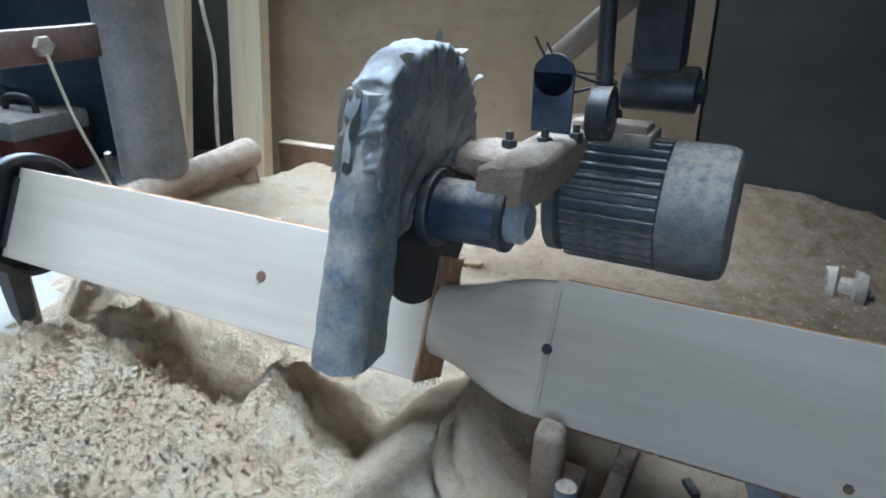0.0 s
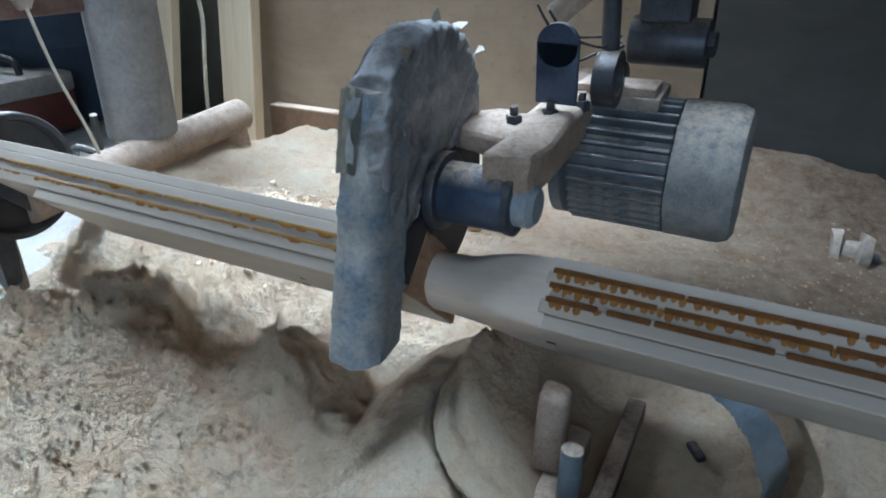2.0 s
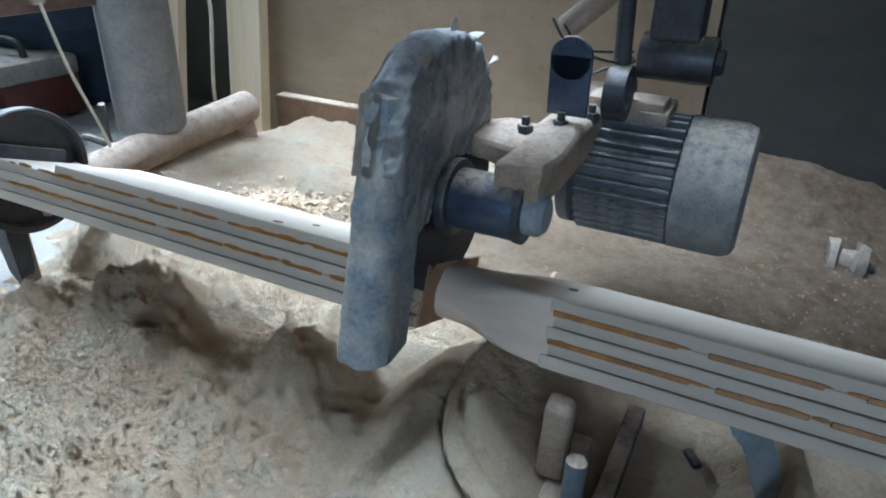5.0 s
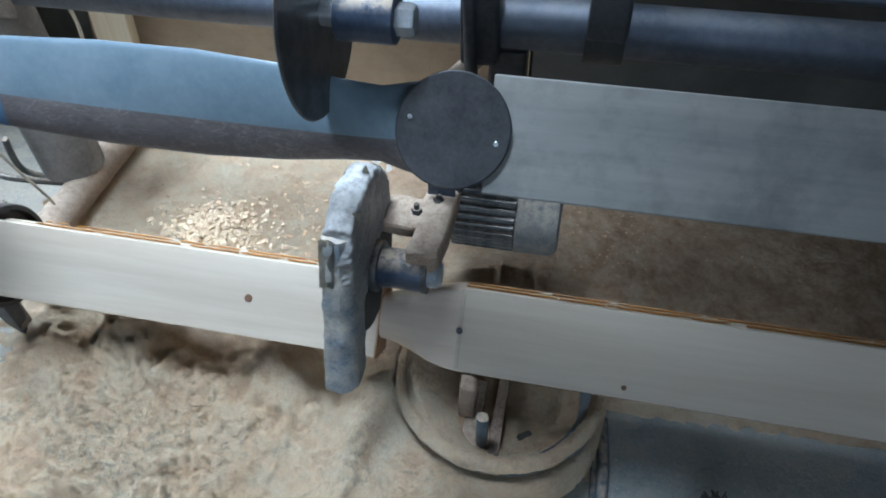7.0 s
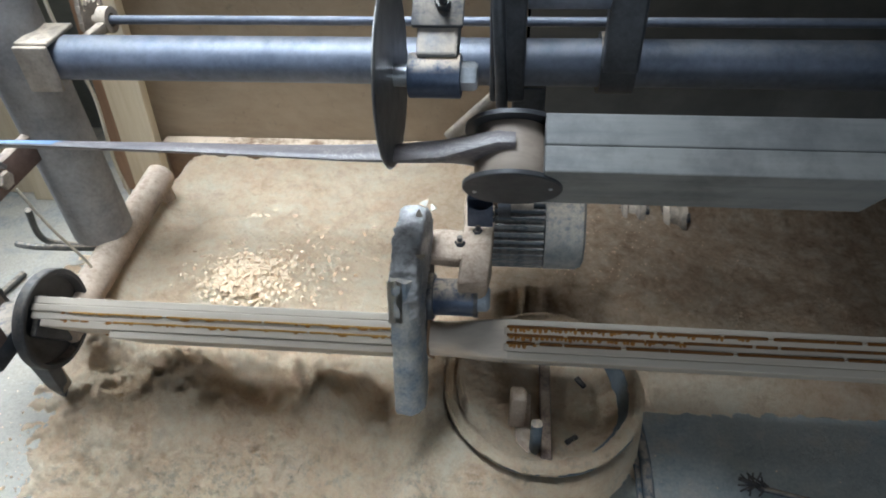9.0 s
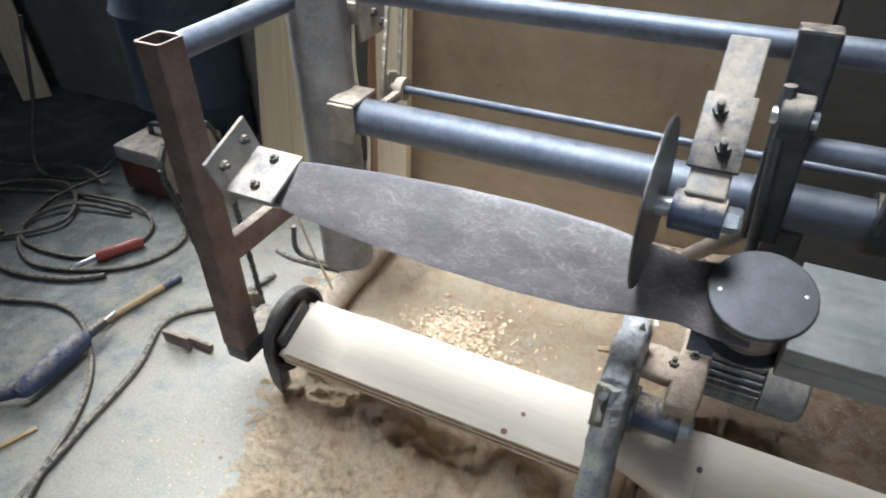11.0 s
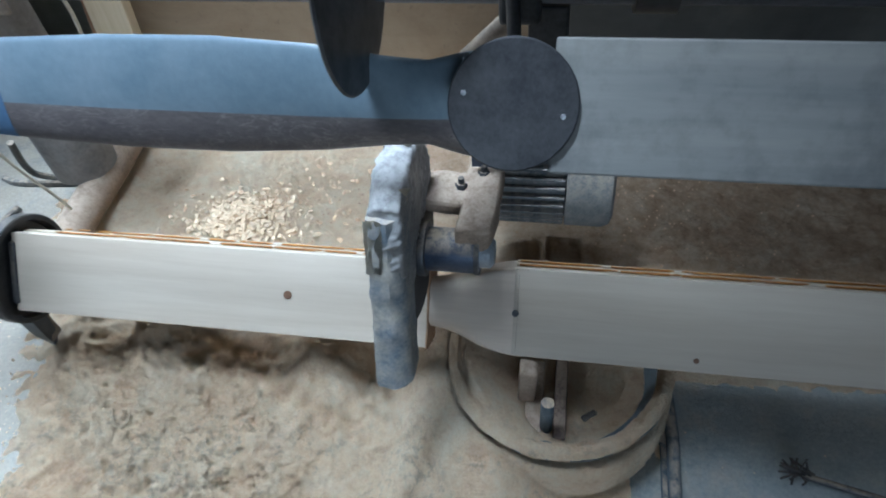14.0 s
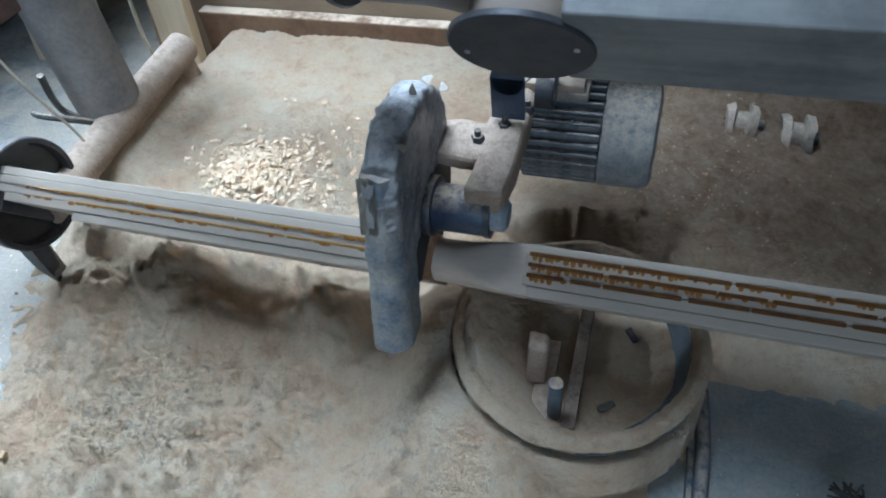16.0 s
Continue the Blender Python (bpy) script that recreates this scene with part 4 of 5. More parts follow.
def cutter():
    c = thing("cutter_head", "swinging cutter head with taped guard, spindle and finned motor", "cutter head", pose(0, HINGE_Y, HINGE_Z))
    part("link_rod", rod((-0.093, 0.83, 0.41), (-0.112, 0.848, 0.80), 0.0085, 18), DARK, c, "dark upright link rod")
    part("rod_eye", lathe([(0, 0.016), (0, 0.027), (0.02, 0.027), (0.02, 0.016), (0, 0.016)], (-0.102, 0.825, 0.402), (0, 0.825, 0.402), 28, close=False), DARK, c)
    bm = box(-0.148, -0.109, 0.777, 0.783, 0.388, 0.445, 0.001)
    rod((-0.1285, 0.777, 0.442), (-0.1285, 0.783, 0.442), 0.0195, 28, 0.0, bm=bm)
    part("tab", bm, SLEEVE, c, "rounded upright steel tab")
    part("tie_wire", sweep([(-0.150, 0.782, 0.475), (-0.135, 0.786, 0.452), (-0.112, 0.800, 0.440), (-0.096, 0.824, 0.432), (-0.086, 0.838, 0.440)], 0.0013, 6), BLACK, c, "thin black tie wire")
    part("tie_wire", sweep([(-0.146, 0.784, 0.44), (-0.12, 0.79, 0.425), (-0.10, 0.822, 0.428), (-0.084, 0.84, 0.43), (-0.10, 0.844, 0.436), (-0.125, 0.80, 0.446), (-0.14, 0.785, 0.47)], 0.0013, 6), BLACK, c)
    # arm between cutter and motor
    bm = box(-0.206, -0.13, 0.722, 0.786, 0.350, 0.377, 0.008)
    bmesh.ops.subdivide_edges(bm, edges=bm.edges[:], cuts=4, use_grid_fill=True)
    b2 = box(-0.156, -0.110, 0.668, 0.93, 0.338, 0.380, 0.008)
    me = bpy.data.meshes.new("tmp")
    bmesh.ops.subdivide_edges(b2, edges=b2.edges[:], cuts=5, use_grid_fill=True)
    b2.to_mesh(me)
    b2.free()
    bm.from_mesh(me)
    ma = part("cutter_arm", rough_up(rough_up(bm, 0.005, 34), 0.0022, 110), CAKED, c, "cutter arm caked in sawdust")
    for x, y in ((-0.158, 0.749), (-0.132, 0.775), (-0.112, 0.81)):
        part("bolt", hexbolt((x, y, 0.374), (x, y, 1), 0.008, 0.010, 0.008), DARK, ma)
    part("pivot_lug", rod((-0.116, HINGE_Y, HINGE_Z - 0.045), (-0.098, HINGE_Y, HINGE_Z - 0.045), 0.02, 20), DARK, c)
    part("motor_bracket", rough_up(box(-0.128, -0.05, 0.845, 0.885, 0.373, 0.389, 0.003), 0.002, 60), CAKED, c)
    # spindle with saw disc
    sy, sz = 0.680, 0.331
    sl = part("spindle_sleeve", rod((-0.200, sy, sz), (-0.126, sy, sz), 0.028, 36, 0.003), SLEEVE, c, "blue-black spindle sleeve")
    part("spindle_cap", lathe([(0, 0.020), (0.013, 0.020), (0.0165, 0.0165), (0.018, 0.015), (0.018, 0.0)], (-0.126, sy, sz), (1, sy, sz), 28), CAPGREY, sl, "bright steel spindle nut")
    part("sleeve_lip", lathe([(0, 0.027), (0, 0.0295), (0.006, 0.0295), (0.006, 0.027), (0, 0.027)], (-0.132, sy, sz), (1, sy, sz), 36, close=False), DARK, sl)
    part("saw_disc", lathe([(0, 0.01), (0, 0.092), (0.003, 0.092), (0.003, 0.01)], (-0.2065, sy, sz), (1, sy, sz), 72), BLACK, c, "dark cutting disc inside the guard")
    part("disc_flange", rod((-0.2033, sy, sz), (-0.192, sy, sz), 0.036, 36, 0.002), DARK, c)
    guard(c)
    motor(c)
    return c


def guard(c):
    """A sheet hood over the disc with a long straight spout down its front, wrapped in tape and film."""
    x0, x1 = -0.241, -0.199
    out = [(0.590, 0.345), (0.588, 0.385), (0.597, 0.420), (0.612, 0.452), (0.640, 0.470), (0.676, 0.477), (0.712, 0.474), (0.742, 0.460), (0.764, 0.436), (0.776, 0.408), (0.776, 0.378), (0.758, 0.362), (0.722, 0.356), (0.692, 0.364), (0.662, 0.362), (0.646, 0.345), (0.634, 0.318), (0.605, 0.318)]
    secs = []
    for x, k in ((x0 + 0.004, 0.86), (x0, 0.94), (x0 + 0.008, 0.99), (x0 + 0.02, 1.0), (x1 - 0.016, 1.0), (x1 - 0.004, 0.97), (x1 - 0.001, 0.92)):
        secs.append([Vector((x, 0.66 + (y - 0.66) * k, 0.39 + (z - 0.39) * k)) for y, z in out])
    bm = loft(secs)
    bmesh.ops.triangulate(bm, faces=[f for f in bm.faces if len(f.verts) > 4])
    for _ in range(4):
        bmesh.ops.subdivide_edges(bm, edges=[e for e in bm.edges if e.calc_length() > 0.0042], cuts=1, use_grid_fill=True)
        bmesh.ops.triangulate(bm, faces=[f for f in bm.faces if len(f.verts) > 4])
    # folds that run slantwise down the sides
    for v in bm.verts:
        w = v.co
        fold = 1 - abs(noise.noise(Vector((w.x * 16, (w.y * 0.75 - w.z) * 66, (w.y + w.z) * 8)))) * 2
        fine = noise.fractal(Vector((w.x * 60, (w.y * 0.75 - w.z) * 160, (w.y + w.z) * 24)), 0.7, 2.0, 3)
        v.co = w + v.normal * (0.0026 * fold + 0.0024 * fine - 0.0025)
    h = part("hood", bm, TAPE, c, "hood wrapped in wrinkled grey tape and dusted", True, 120)
    # straight spout with one rounded corner
    secs = []
    for k in range(17):
        u = k / 16
        y, z, d = 0.604 - 0.069 * u, 0.442 - 0.214 * u, 0.040 + 0.006 * u
        xr = -0.2005 + 0.0045 * u
        secs.append([Vector((x, yy, z + dz)) for x, yy, dz in (
            (x0, y + 0.003, 0.002), (x0 + 0.004, y, 0.0), (x0 + 0.024, y - 0.001, -0.001), (xr - 0.008, y + 0.006, -0.001), (xr - 0.002, y + 0.015, 0.0), (xr, y + d, 0.003), (x0, y + d, 0.004))])
    bm = loft(secs)
    for _ in range(2):
        bmesh.ops.subdivide_edges(bm, edges=[e for e in bm.edges if e.calc_length() > 0.008], cuts=1, use_grid_fill=True)
    for v in bm.verts:
        v.co += v.normal * (0.0022 * noise.fractal(v.co * 34, 0.8, 2.0, 3) + 0.0010 * noise.noise(v.co * 120))
    part("spout", bm, GUARDBOX, c, "straight sheet-metal spout, dusty and scuffed")
    # film and loose corners of tape
    bm = bmesh.new()
    g = [[bm.verts.new(Vector((x0 - 0.002 + 0.020 * i / 8, 0.5835 + 0.0205 * j / 8 - 0.001 * math.sin(i), 0.382 + 0.062 * j / 8)) + Vector(noise.noise_vector(Vector((i * 0.9, j * 0.7, 3)))) * 0.0022) for i in range(9)] for j in range(9)]
    for j in range(8):
        for i in range(8):
            bm.faces.new((g[j][i], g[j][i + 1], g[j + 1][i + 1], g[j + 1][i]))
    bmesh.ops.solidify(bm, geom=bm.faces[:], thickness=0.0008)
    part("film", bm, FILM, h, "shiny clear packing film")
    rnd = random.Random(11)
    for y, z, a in ((0.739, 0.466, 0.3), (0.700, 0.478, -0.4), (0.630, 0.468, 0.9), (0.764, 0.440, 0.5)):
        bm = bmesh.new()
        L = rnd.uniform(0.006, 0.011)
        pts = [(0, -0.006, 0), (0, 0.006, 0), (0.005, 0.003, L * 0.6), (0.009, -0.003, L)]
        m = Matrix.Translation((x0 + rnd.uniform(0.015, 0.045), y, z - 0.004)) @ Euler((a, rnd.uniform(-0.6, 0.6), rnd.uniform(0, 3))).to_matrix().to_4x4()
        bm.faces.new([bm.verts.new(m @ Vector(q)) for q in pts])
        bmesh.ops.solidify(bm, geom=bm.faces[:], thickness=0.0008)
        part("tape_end", bm, FILM, h, "loose torn end of tape")


def motor(c):
    my, mz, r = 0.872, 0.303, 0.058
    bm = rod((-0.128, my, mz), (-0.02, my, mz), r, 48, 0.003)
    m = part("motor_body", bm, MOTOR, c, "finned electric motor body")
    n = 32
    bm = box(-0.122, -0.026, -0.0018, 0.0018, r - 0.003, r + 0.0115, 0.0008, seg=1)
    fin = part("fin", bm, MOTOR, m, "", False)
    fin.matrix_basis = Matrix.Translation((0, my, mz))
    for i in range(1, n):
        f = new("fin", fin.data)
        f.parent, f.matrix_basis = m, Matrix.Translation((0, my, mz)) @ Matrix.Rotation(2 * math.pi * i / n, 4, "X")
    bm = lathe([(0, 0.062), (0, 0.070), (0.052, 0.070), (0.062, 0.066), (0.066, 0.058), (0.066, 0.0)], (-0.024, my, mz), (1, my, mz), 48)
    part("fan_cowl", rough_up(bm, 0.0012, 26), COWL, m, "grey scuffed fan cowl")
    part("motor_flange", lathe([(0, 0.02), (0, 0.066), (0.012, 0.066), (0.016, 0.060)], (-0.142, my, mz), (1, my, mz), 40), MOTOR, m)
    part("terminal_plate", box(-0.105, -0.045, my - 0.03, my + 0.03, mz + 0.064, mz + 0.078, 0.003), DUSTY, m)


CARRIAGE, FOLLOWER, CUTTER = carriage(), follower(), cutter()


# ---- tub beside the mound ----
def tub():
    t = thing("steel_tub", "blue-grey steel wheel rim lying flat, caked in sawdust", "wheel rim", pose(TUB_X, TUB_Y, 0))
    prof = [(0.0, 0.112), (0.0, 0.138), (0.008, 0.141), (0.016, 0.137), (0.022, 0.130), (0.055, 0.127), (0.075, 0.134), (0.092, 0.138), (0.098, 0.150), (0.104, 0.160), (0.114, 0.164), (0.124, 0.161), (0.128, 0.153), (0.124, 0.145), (0.112, 0.140), (0.10, 0.132), (0.05, 0.122), (0.045, 0.10)]
    bm = lathe(prof, (TUB_X, TUB_Y, 0), (TUB_X, TUB_Y, 1), 72)
    part("rim", rough_up(rough_up(bm, 0.002, 20), 0.0012, 90), TUB, t, "rolled steel rim dusted with sawdust")
    bm = lathe([(0.119, 0.142), (0.126, 0.144), (0.132, 0.152), (0.129, 0.160), (0.120, 0.1655), (0.112, 0.163), (0.119, 0.142)], (TUB_X, TUB_Y, 0), (TUB_X, TUB_Y, 1), 120, close=False)
    part("dust_crust", rough_up(rough_up(bm, 0.0025, 26), 0.002, 120), SAWDUST, t, "sawdust lying along the rim's edge")
    bm = lathe([(0, 0.136), (0.004, 0.135), (0.016, 0.09), (0.022, 0.05), (0.02, 0.0)], (TUB_X, TUB_Y, 0.052), (TUB_X, TUB_Y, 1), 60)
    d = part("wheel_disc", rough_up(bm, 0.003, 24), SAWDUST, t, "wheel centre under sawdust")
    for a in range(4):
        an = radians(35 + 90 * a)
        bm = box(-0.012, 0.012, -0.005, 0.005, -0.002, 0.006, 0.003, m=Matrix.Translation((TUB_X + 0.085 * math.cos(an), TUB_Y + 0.085 * math.sin(an), 0.069)) @ Matrix.Rotation(an + math.pi / 2, 4, "Z"))
        part("slot", bm, BLACK, d, "dark vent slot")
    return t


tub()


def floor_hose():
    t = thing("rubber_hose", "blue-grey rubber hose lying on the floor beside the wheel rim", "hose", pose(0.16, 0.62, 0.01))
    part("tube", sweep([(0.155, 0.70, 0.010), (0.160, 0.62, 0.010), (0.158, 0.52, 0.010), (0.165, 0.40, 0.010), (0.18, 0.25, 0.010), (0.23, 0.05, 0.010)], 0.010, 12), HOSE, t, "dusty blue-grey tube")
    part("seam", sweep([(0.143, 0.69, 0.006), (0.147, 0.60, 0.006), (0.146, 0.52, 0.006), (0.152, 0.40, 0.006), (0.168, 0.25, 0.006)], 0.006, 8), HOSE, t, "thinner line beside it")


floor_hose()


def clamp():
    k = thing("steel_clamp", "small dusty steel clamp standing in the wheel rim", "clamp", pose(-0.04, 0.60, 0.06))
    bm = box(-0.062, -0.036, 0.56, 0.68, 0.066, 0.10, 0.004)
    part("jaw", rough_up(bm, 0.002, 40), CAKED, k, "dust-caked jaw")
    part("block", rough_up(box(-0.072, -0.046, 0.605, 0.632, 0.10, 0.180, 0.006), 0.003, 40), CAKED, k)
    part("screw", rough_up(rod((-0.030, 0.574, 0.09), (-0.030, 0.574, 0.165), 0.009, 18), 0.001, 60), TUB, k, "pale steel screw end")
    part("side_bar", box(-0.02, -0.002, 0.56, 0.76, 0.066, 0.09, 0.003), RUST, k)


clamp()

# ---- chain drive on the end of the frame ----
def sprocket(y, z, x, r, teeth):
    bm = bmesh.new()
    pts = []
    for i in range(teeth * 4):
        a = 2 * math.pi * i / (teeth * 4)
        rr = r + (0.0035, 0.0035, -0.002, -0.002)[i % 4]
        pts.append((rr * math.cos(a), rr * math.sin(a)))
    a = [bm.verts.new((x, y + u, z + w)) for u, w in pts]
    b = [bm.verts.new((x + 0.006, y + u, z + w)) for u, w in pts]
    k = len(pts)
    for i in range(k):
        j = (i + 1) % k
        bm.faces.new((a[i], a[j], b[j], b[i]))
    bm.faces.new(a[::-1])
    bm.faces.new(b)
    bmesh.ops.recalc_face_normals(bm, faces=bm.faces[:])
    rod((x - 0.012, y, z), (x + 0.014, y, z), r * 0.28, 18, bm=bm)
    return bm


def chain(points, w=0.010):
    """Roller-chain links laid along a closed line."""
    P = [Vector(p) for p in points]
    bm = bmesh.new()
    left = 0.0
    step = 0.0127
    turn = 0
    for a, b in zip(P, P[1:] + P[:1]):
        L = (b - a).length
        d = (b - a).normalized()
        s0 = left
        while s0 < L:
            c = a + d * s0
            m = Matrix.Translation(c) @ d.to_track_quat("Z", "X").to_matrix().to_4x4()
            h = w * (0.5 if turn % 2 else 0.38)
            box(-h, h, -0.0042, 0.0042, -0.0068, 0.0068, 0.001, m=m, bm=bm, seg=1)
            turn += 1
            s0 += step
        left = s0 - L
    return bm


def loop(c0, r0, c1, r1, x, n=14):
    """A belt line round two wheels in a plane across the machine."""
    c0, c1 = Vector(c0), Vector(c1)
    d = (c1 - c0).normalized()
    s = Vector((-d.y, d.x))
    pts = [c0 + r0 * (s * math.cos(math.pi * i / n) - d * math.sin(math.pi * i / n)) for i in range(n + 1)]
    pts += [c1 + r1 * (-s * math.cos(math.pi * i / n) + d * math.sin(math.pi * i / n)) for i in range(n + 1)]
    return [(x, p[0], p[1]) for p in pts]


def chain_drive():
    t = thing("chain_drive", "dusty roller chain and sprockets driving both lathe spindles", "chain drive", pose(END_X - 0.08, TPL_Y, TPL_Z))
    x = END_X - 0.085
    part("upper_sprocket", sprocket(TPL_Y, TPL_Z, x, 0.062, 30), DUSTY, t, "large dusty sprocket")
    part("lower_sprocket", sprocket(AXIS_Y, AXIS_Z, x, 0.040, 20), DUSTY, t, "smaller dusty sprocket")
    part("chain", chain(loop((TPL_Y, TPL_Z), 0.064, (AXIS_Y, AXIS_Z), 0.042, x + 0.003)), CABLE, t, "dark roller chain")
    for y, z in ((TPL_Y, TPL_Z), (AXIS_Y, AXIS_Z)):
        part("shaft", rod((x - 0.02, y, z), (END_X - 0.04, y, z), 0.012, 18), DARK, t)
    f = thing("feed_drive", "dusty steel plate with chain and small sprocket driving the feed rod", "chain drive", pose(END_X + 0.1, 1.04, 0.61))
    part("plate", box(END_X + 0.058, END_X + 0.064, 0.985, 1.075, 0.70, 0.80, 0.002), DUSTY, f, "pale drilled mounting plate", False)
    part("plate_arm", box(END_X + 0.0, END_X + 0.058, 0.99, 1.01, 0.73, 0.77, 0.002), DUSTY, f)
    for y, z in ((1.03, 0.745), (1.055, 0.72)):
        part("bolt", hexbolt((END_X + 0.064, y, z), (1, y, z), 0.008, 0.008), DARK, f)
    part("sprocket", sprocket(1.03, 0.602, END_X + 0.09, 0.030, 16), DUSTY, f, "small dusty sprocket")
    part("top_sprocket", sprocket(1.09, 0.86, END_X + 0.09, 0.022, 13), DUSTY, f)
    part("chain", chain(loop((1.09, 0.86), 0.023, (1.03, 0.602), 0.031, END_X + 0.093)), DUSTY, f, "pale dusty roller chain")


chain_drive()


# ---- boards leaning at the wall ----
def board(x, y0, y1, w, th, h, lean, mat=BOARD, label="raw pine board leaning against the workshop wall"):
    t = thing("leaning_board", label, "board", pose(x, y0, 0, -math.degrees(math.atan2(y1 - y0, h)), lean, 0), "leaning boards")
    bm = box(-w / 2, w / 2, -th / 2, th / 2, 0, h, 0.002)
    me = part("plank", bm, mat, t, "", False)
    me.matrix_parent_inverse = Matrix()
    return t


board(-1.43, 1.33, 1.56, 0.12, 0.025, 1.35, 0.5)
board(-1.29, 1.30, 1.55, 0.11, 0.025, 1.30, -1.0)
board(-1.10, 1.36, 1.60, 0.05, 0.03, 1.25, -0.5, mat=timber("brown_board", (0.36, 0.22, 0.13), (0.22, 0.12, 0.07), 2), label="narrow brown board leaning against the workshop wall")
board(-0.965, 1.24, 1.34, 0.085, 0.028, 1.30, 1.5)
board(-3.15, 1.05, 1.45, 0.16, 0.03, 1.20, -14.0, label="pale broad board leaning in the far corner")


def blue_drum():
    t = thing("blue_drum", "tall blue plastic drum standing behind the leaning boards", "drum", pose(-1.90, 1.50, 0))
    prof = [(0, 0.16), (0.02, 0.175), (0.2, 0.18), (0.22, 0.19), (0.24, 0.18), (0.5, 0.18), (0.52, 0.19), (0.54, 0.18), (0.78, 0.175), (0.8, 0.15)]
    part("body", lathe(prof, (-1.90, 1.50, 0), (-1.90, 1.50, 1), 40), BLUEBOX, t)
    part("lid", rod((-1.90, 1.50, 0.8), (-1.90, 1.50, 0.83), 0.12, 32), BLACK, t)


blue_drum()


def leaning_board():
    t = thing("leaning_board", "pale plain board leaning against the grey wall", "board", pose(-2.86, 1.54, 0))
    bm = box(-0.058, 0.058, -0.011, 0.011, 0.0, 1.12, 0.003)
    bmesh.ops.transform(bm, matrix=pose(-2.86, 1.525, 0.010, -3, -8) @ pose(0, 0, 0, 0, 0, 40), verts=bm.verts[:])
    part("plank", bm, BOARD, t, "", False)


leaning_board()


def hanging_rope():
    rnd = random.Random(3)
    t = thing("hanging_cord", "thin pale cord hanging down beside the machine post", "cord", pose(-1.0, 1.2, 0.5))
    pts = [(-1.0 + 0.008 * math.sin(k * 1.3), 1.20 + 0.004 * math.cos(k * 2.1), 0.9 - 0.09 * k) for k in range(10)]
    part("strand", sweep(pts, 0.004, 8), ROPE, t)
    t = thing("thin_wire", "thin pale wire hanging from the frame's lower bar", "wire", pose(-0.88, 0.78, 0.4))
    part("strand", sweep([(-0.885, 0.785, 0.42), (-0.878, 0.80, 0.33), (-0.87, 0.83, 0.22), (-0.86, 0.84, 0.13)], 0.0025, 8), ROPE, t)


hanging_rope()


# ---- clutter on the floor ----
def welder():
    x0, y0 = -1.93, 1.16
    t = thing("red_welder", "small red box welder with a grey top on the floor", "welder", pose(x0, y0, 0))
    part("case", box(x0, x0 + 0.24, y0, y0 + 0.22, 0.012, 0.12, 0.008), DARKRED, t, "dark red scuffed metal case")
    part("top_cover", box(x0 - 0.004, x0 + 0.244, y0 - 0.004, y0 + 0.224, 0.115, 0.17, 0.012), POST, t, "grey dusty lid")
    for y in (y0 + 0.03, y0 + 0.19):
        part("foot", box(x0 + 0.02, x0 + 0.22, y - 0.015, y + 0.015, 0, 0.012, 0.002), BLACK, t)
    part("handle", sweep([(x0 + 0.05, y0 + 0.11, 0.165), (x0 + 0.07, y0 + 0.11, 0.205), (x0 + 0.17, y0 + 0.11, 0.205), (x0 + 0.19, y0 + 0.11, 0.165)], 0.009, 10), BLACK, t)


welder()


def cables():
    rnd = random.Random(21)
    runs = [
        [(-1.98, 1.15, 0.06), (-2.1, 1.0, 0.01), (-2.0, 0.82, 0.008), (-1.75, 0.83, 0.008), (-1.66, 0.98, 0.008), (-1.80, 1.08, 0.02), (-2.2, 1.02, 0.008), (-2.7, 0.78, 0.008)],
        [(-1.70, 1.15, 0.06), (-1.55, 1.02, 0.01), (-1.60, 0.85, 0.008), (-1.85, 0.75, 0.008), (-2.05, 0.86, 0.008), (-2.0, 1.0, 0.02), (-1.8, 1.05, 0.012)],
        [(-3.0, 1.0, 0.008), (-2.5, 0.86, 0.008), (-2.15, 0.78, 0.008), (-1.92, 0.70, 0.008), (-1.72, 0.735, 0.008), (-1.62, 0.80, 0.01)],
        [(-2.6, 0.45, 0.008), (-1.95, 0.56, 0.008), (-1.62, 0.66, 0.008), (-1.42, 0.58, 0.008), (-1.30, 0.46, 0.008), (-1.22, 0.30, 0.012), (-1.12, 0.10, 0.02)],
        [(-1.20, 1.0, 0.01), (-1.24, 0.86, 0.008), (-1.33, 0.74, 0.008), (-1.27, 0.58, 0.008), (-1.24, 0.40, 0.008), (-1.20, 0.2, 0.012)],
        [(-2.3, 1.25, 0.5), (-2.32, 1.2, 0.25), (-2.28, 1.1, 0.03), (-2.1, 1.15, 0.01), (-1.98, 1.2, 0.1)],
        [(-2.55, 0.62, 0.008), (-2.2, 0.70, 0.008), (-1.95, 0.92, 0.015), (-2.12, 1.08, 0.02), (-2.35, 0.98, 0.01), (-2.05, 0.80, 0.02)],
        [(-2.9, 1.25, 0.008), (-2.5, 1.1, 0.008), (-2.2, 1.18, 0.02), (-1.95, 1.1, 0.05)],
        [(-1.1, 1.0, 0.2), (-1.12, 1.02, 0.1), (-1.05, 1.05, 0.06), (-0.98, 1.0, 0.1), (-1.05, 0.93, 0.16), (-1.15, 0.98, 0.12)]]
    for pts in runs:
        t = thing("rubber_cable", "dark rubber cable lying in loops on the dusty floor", "cable", pose(*pts[0]), "floor cables")
        part("sheath", sweep(pts, rnd.choice((0.006, 0.007, 0.008)), 8, smooth_steps=9), CABLE, t)


cables()


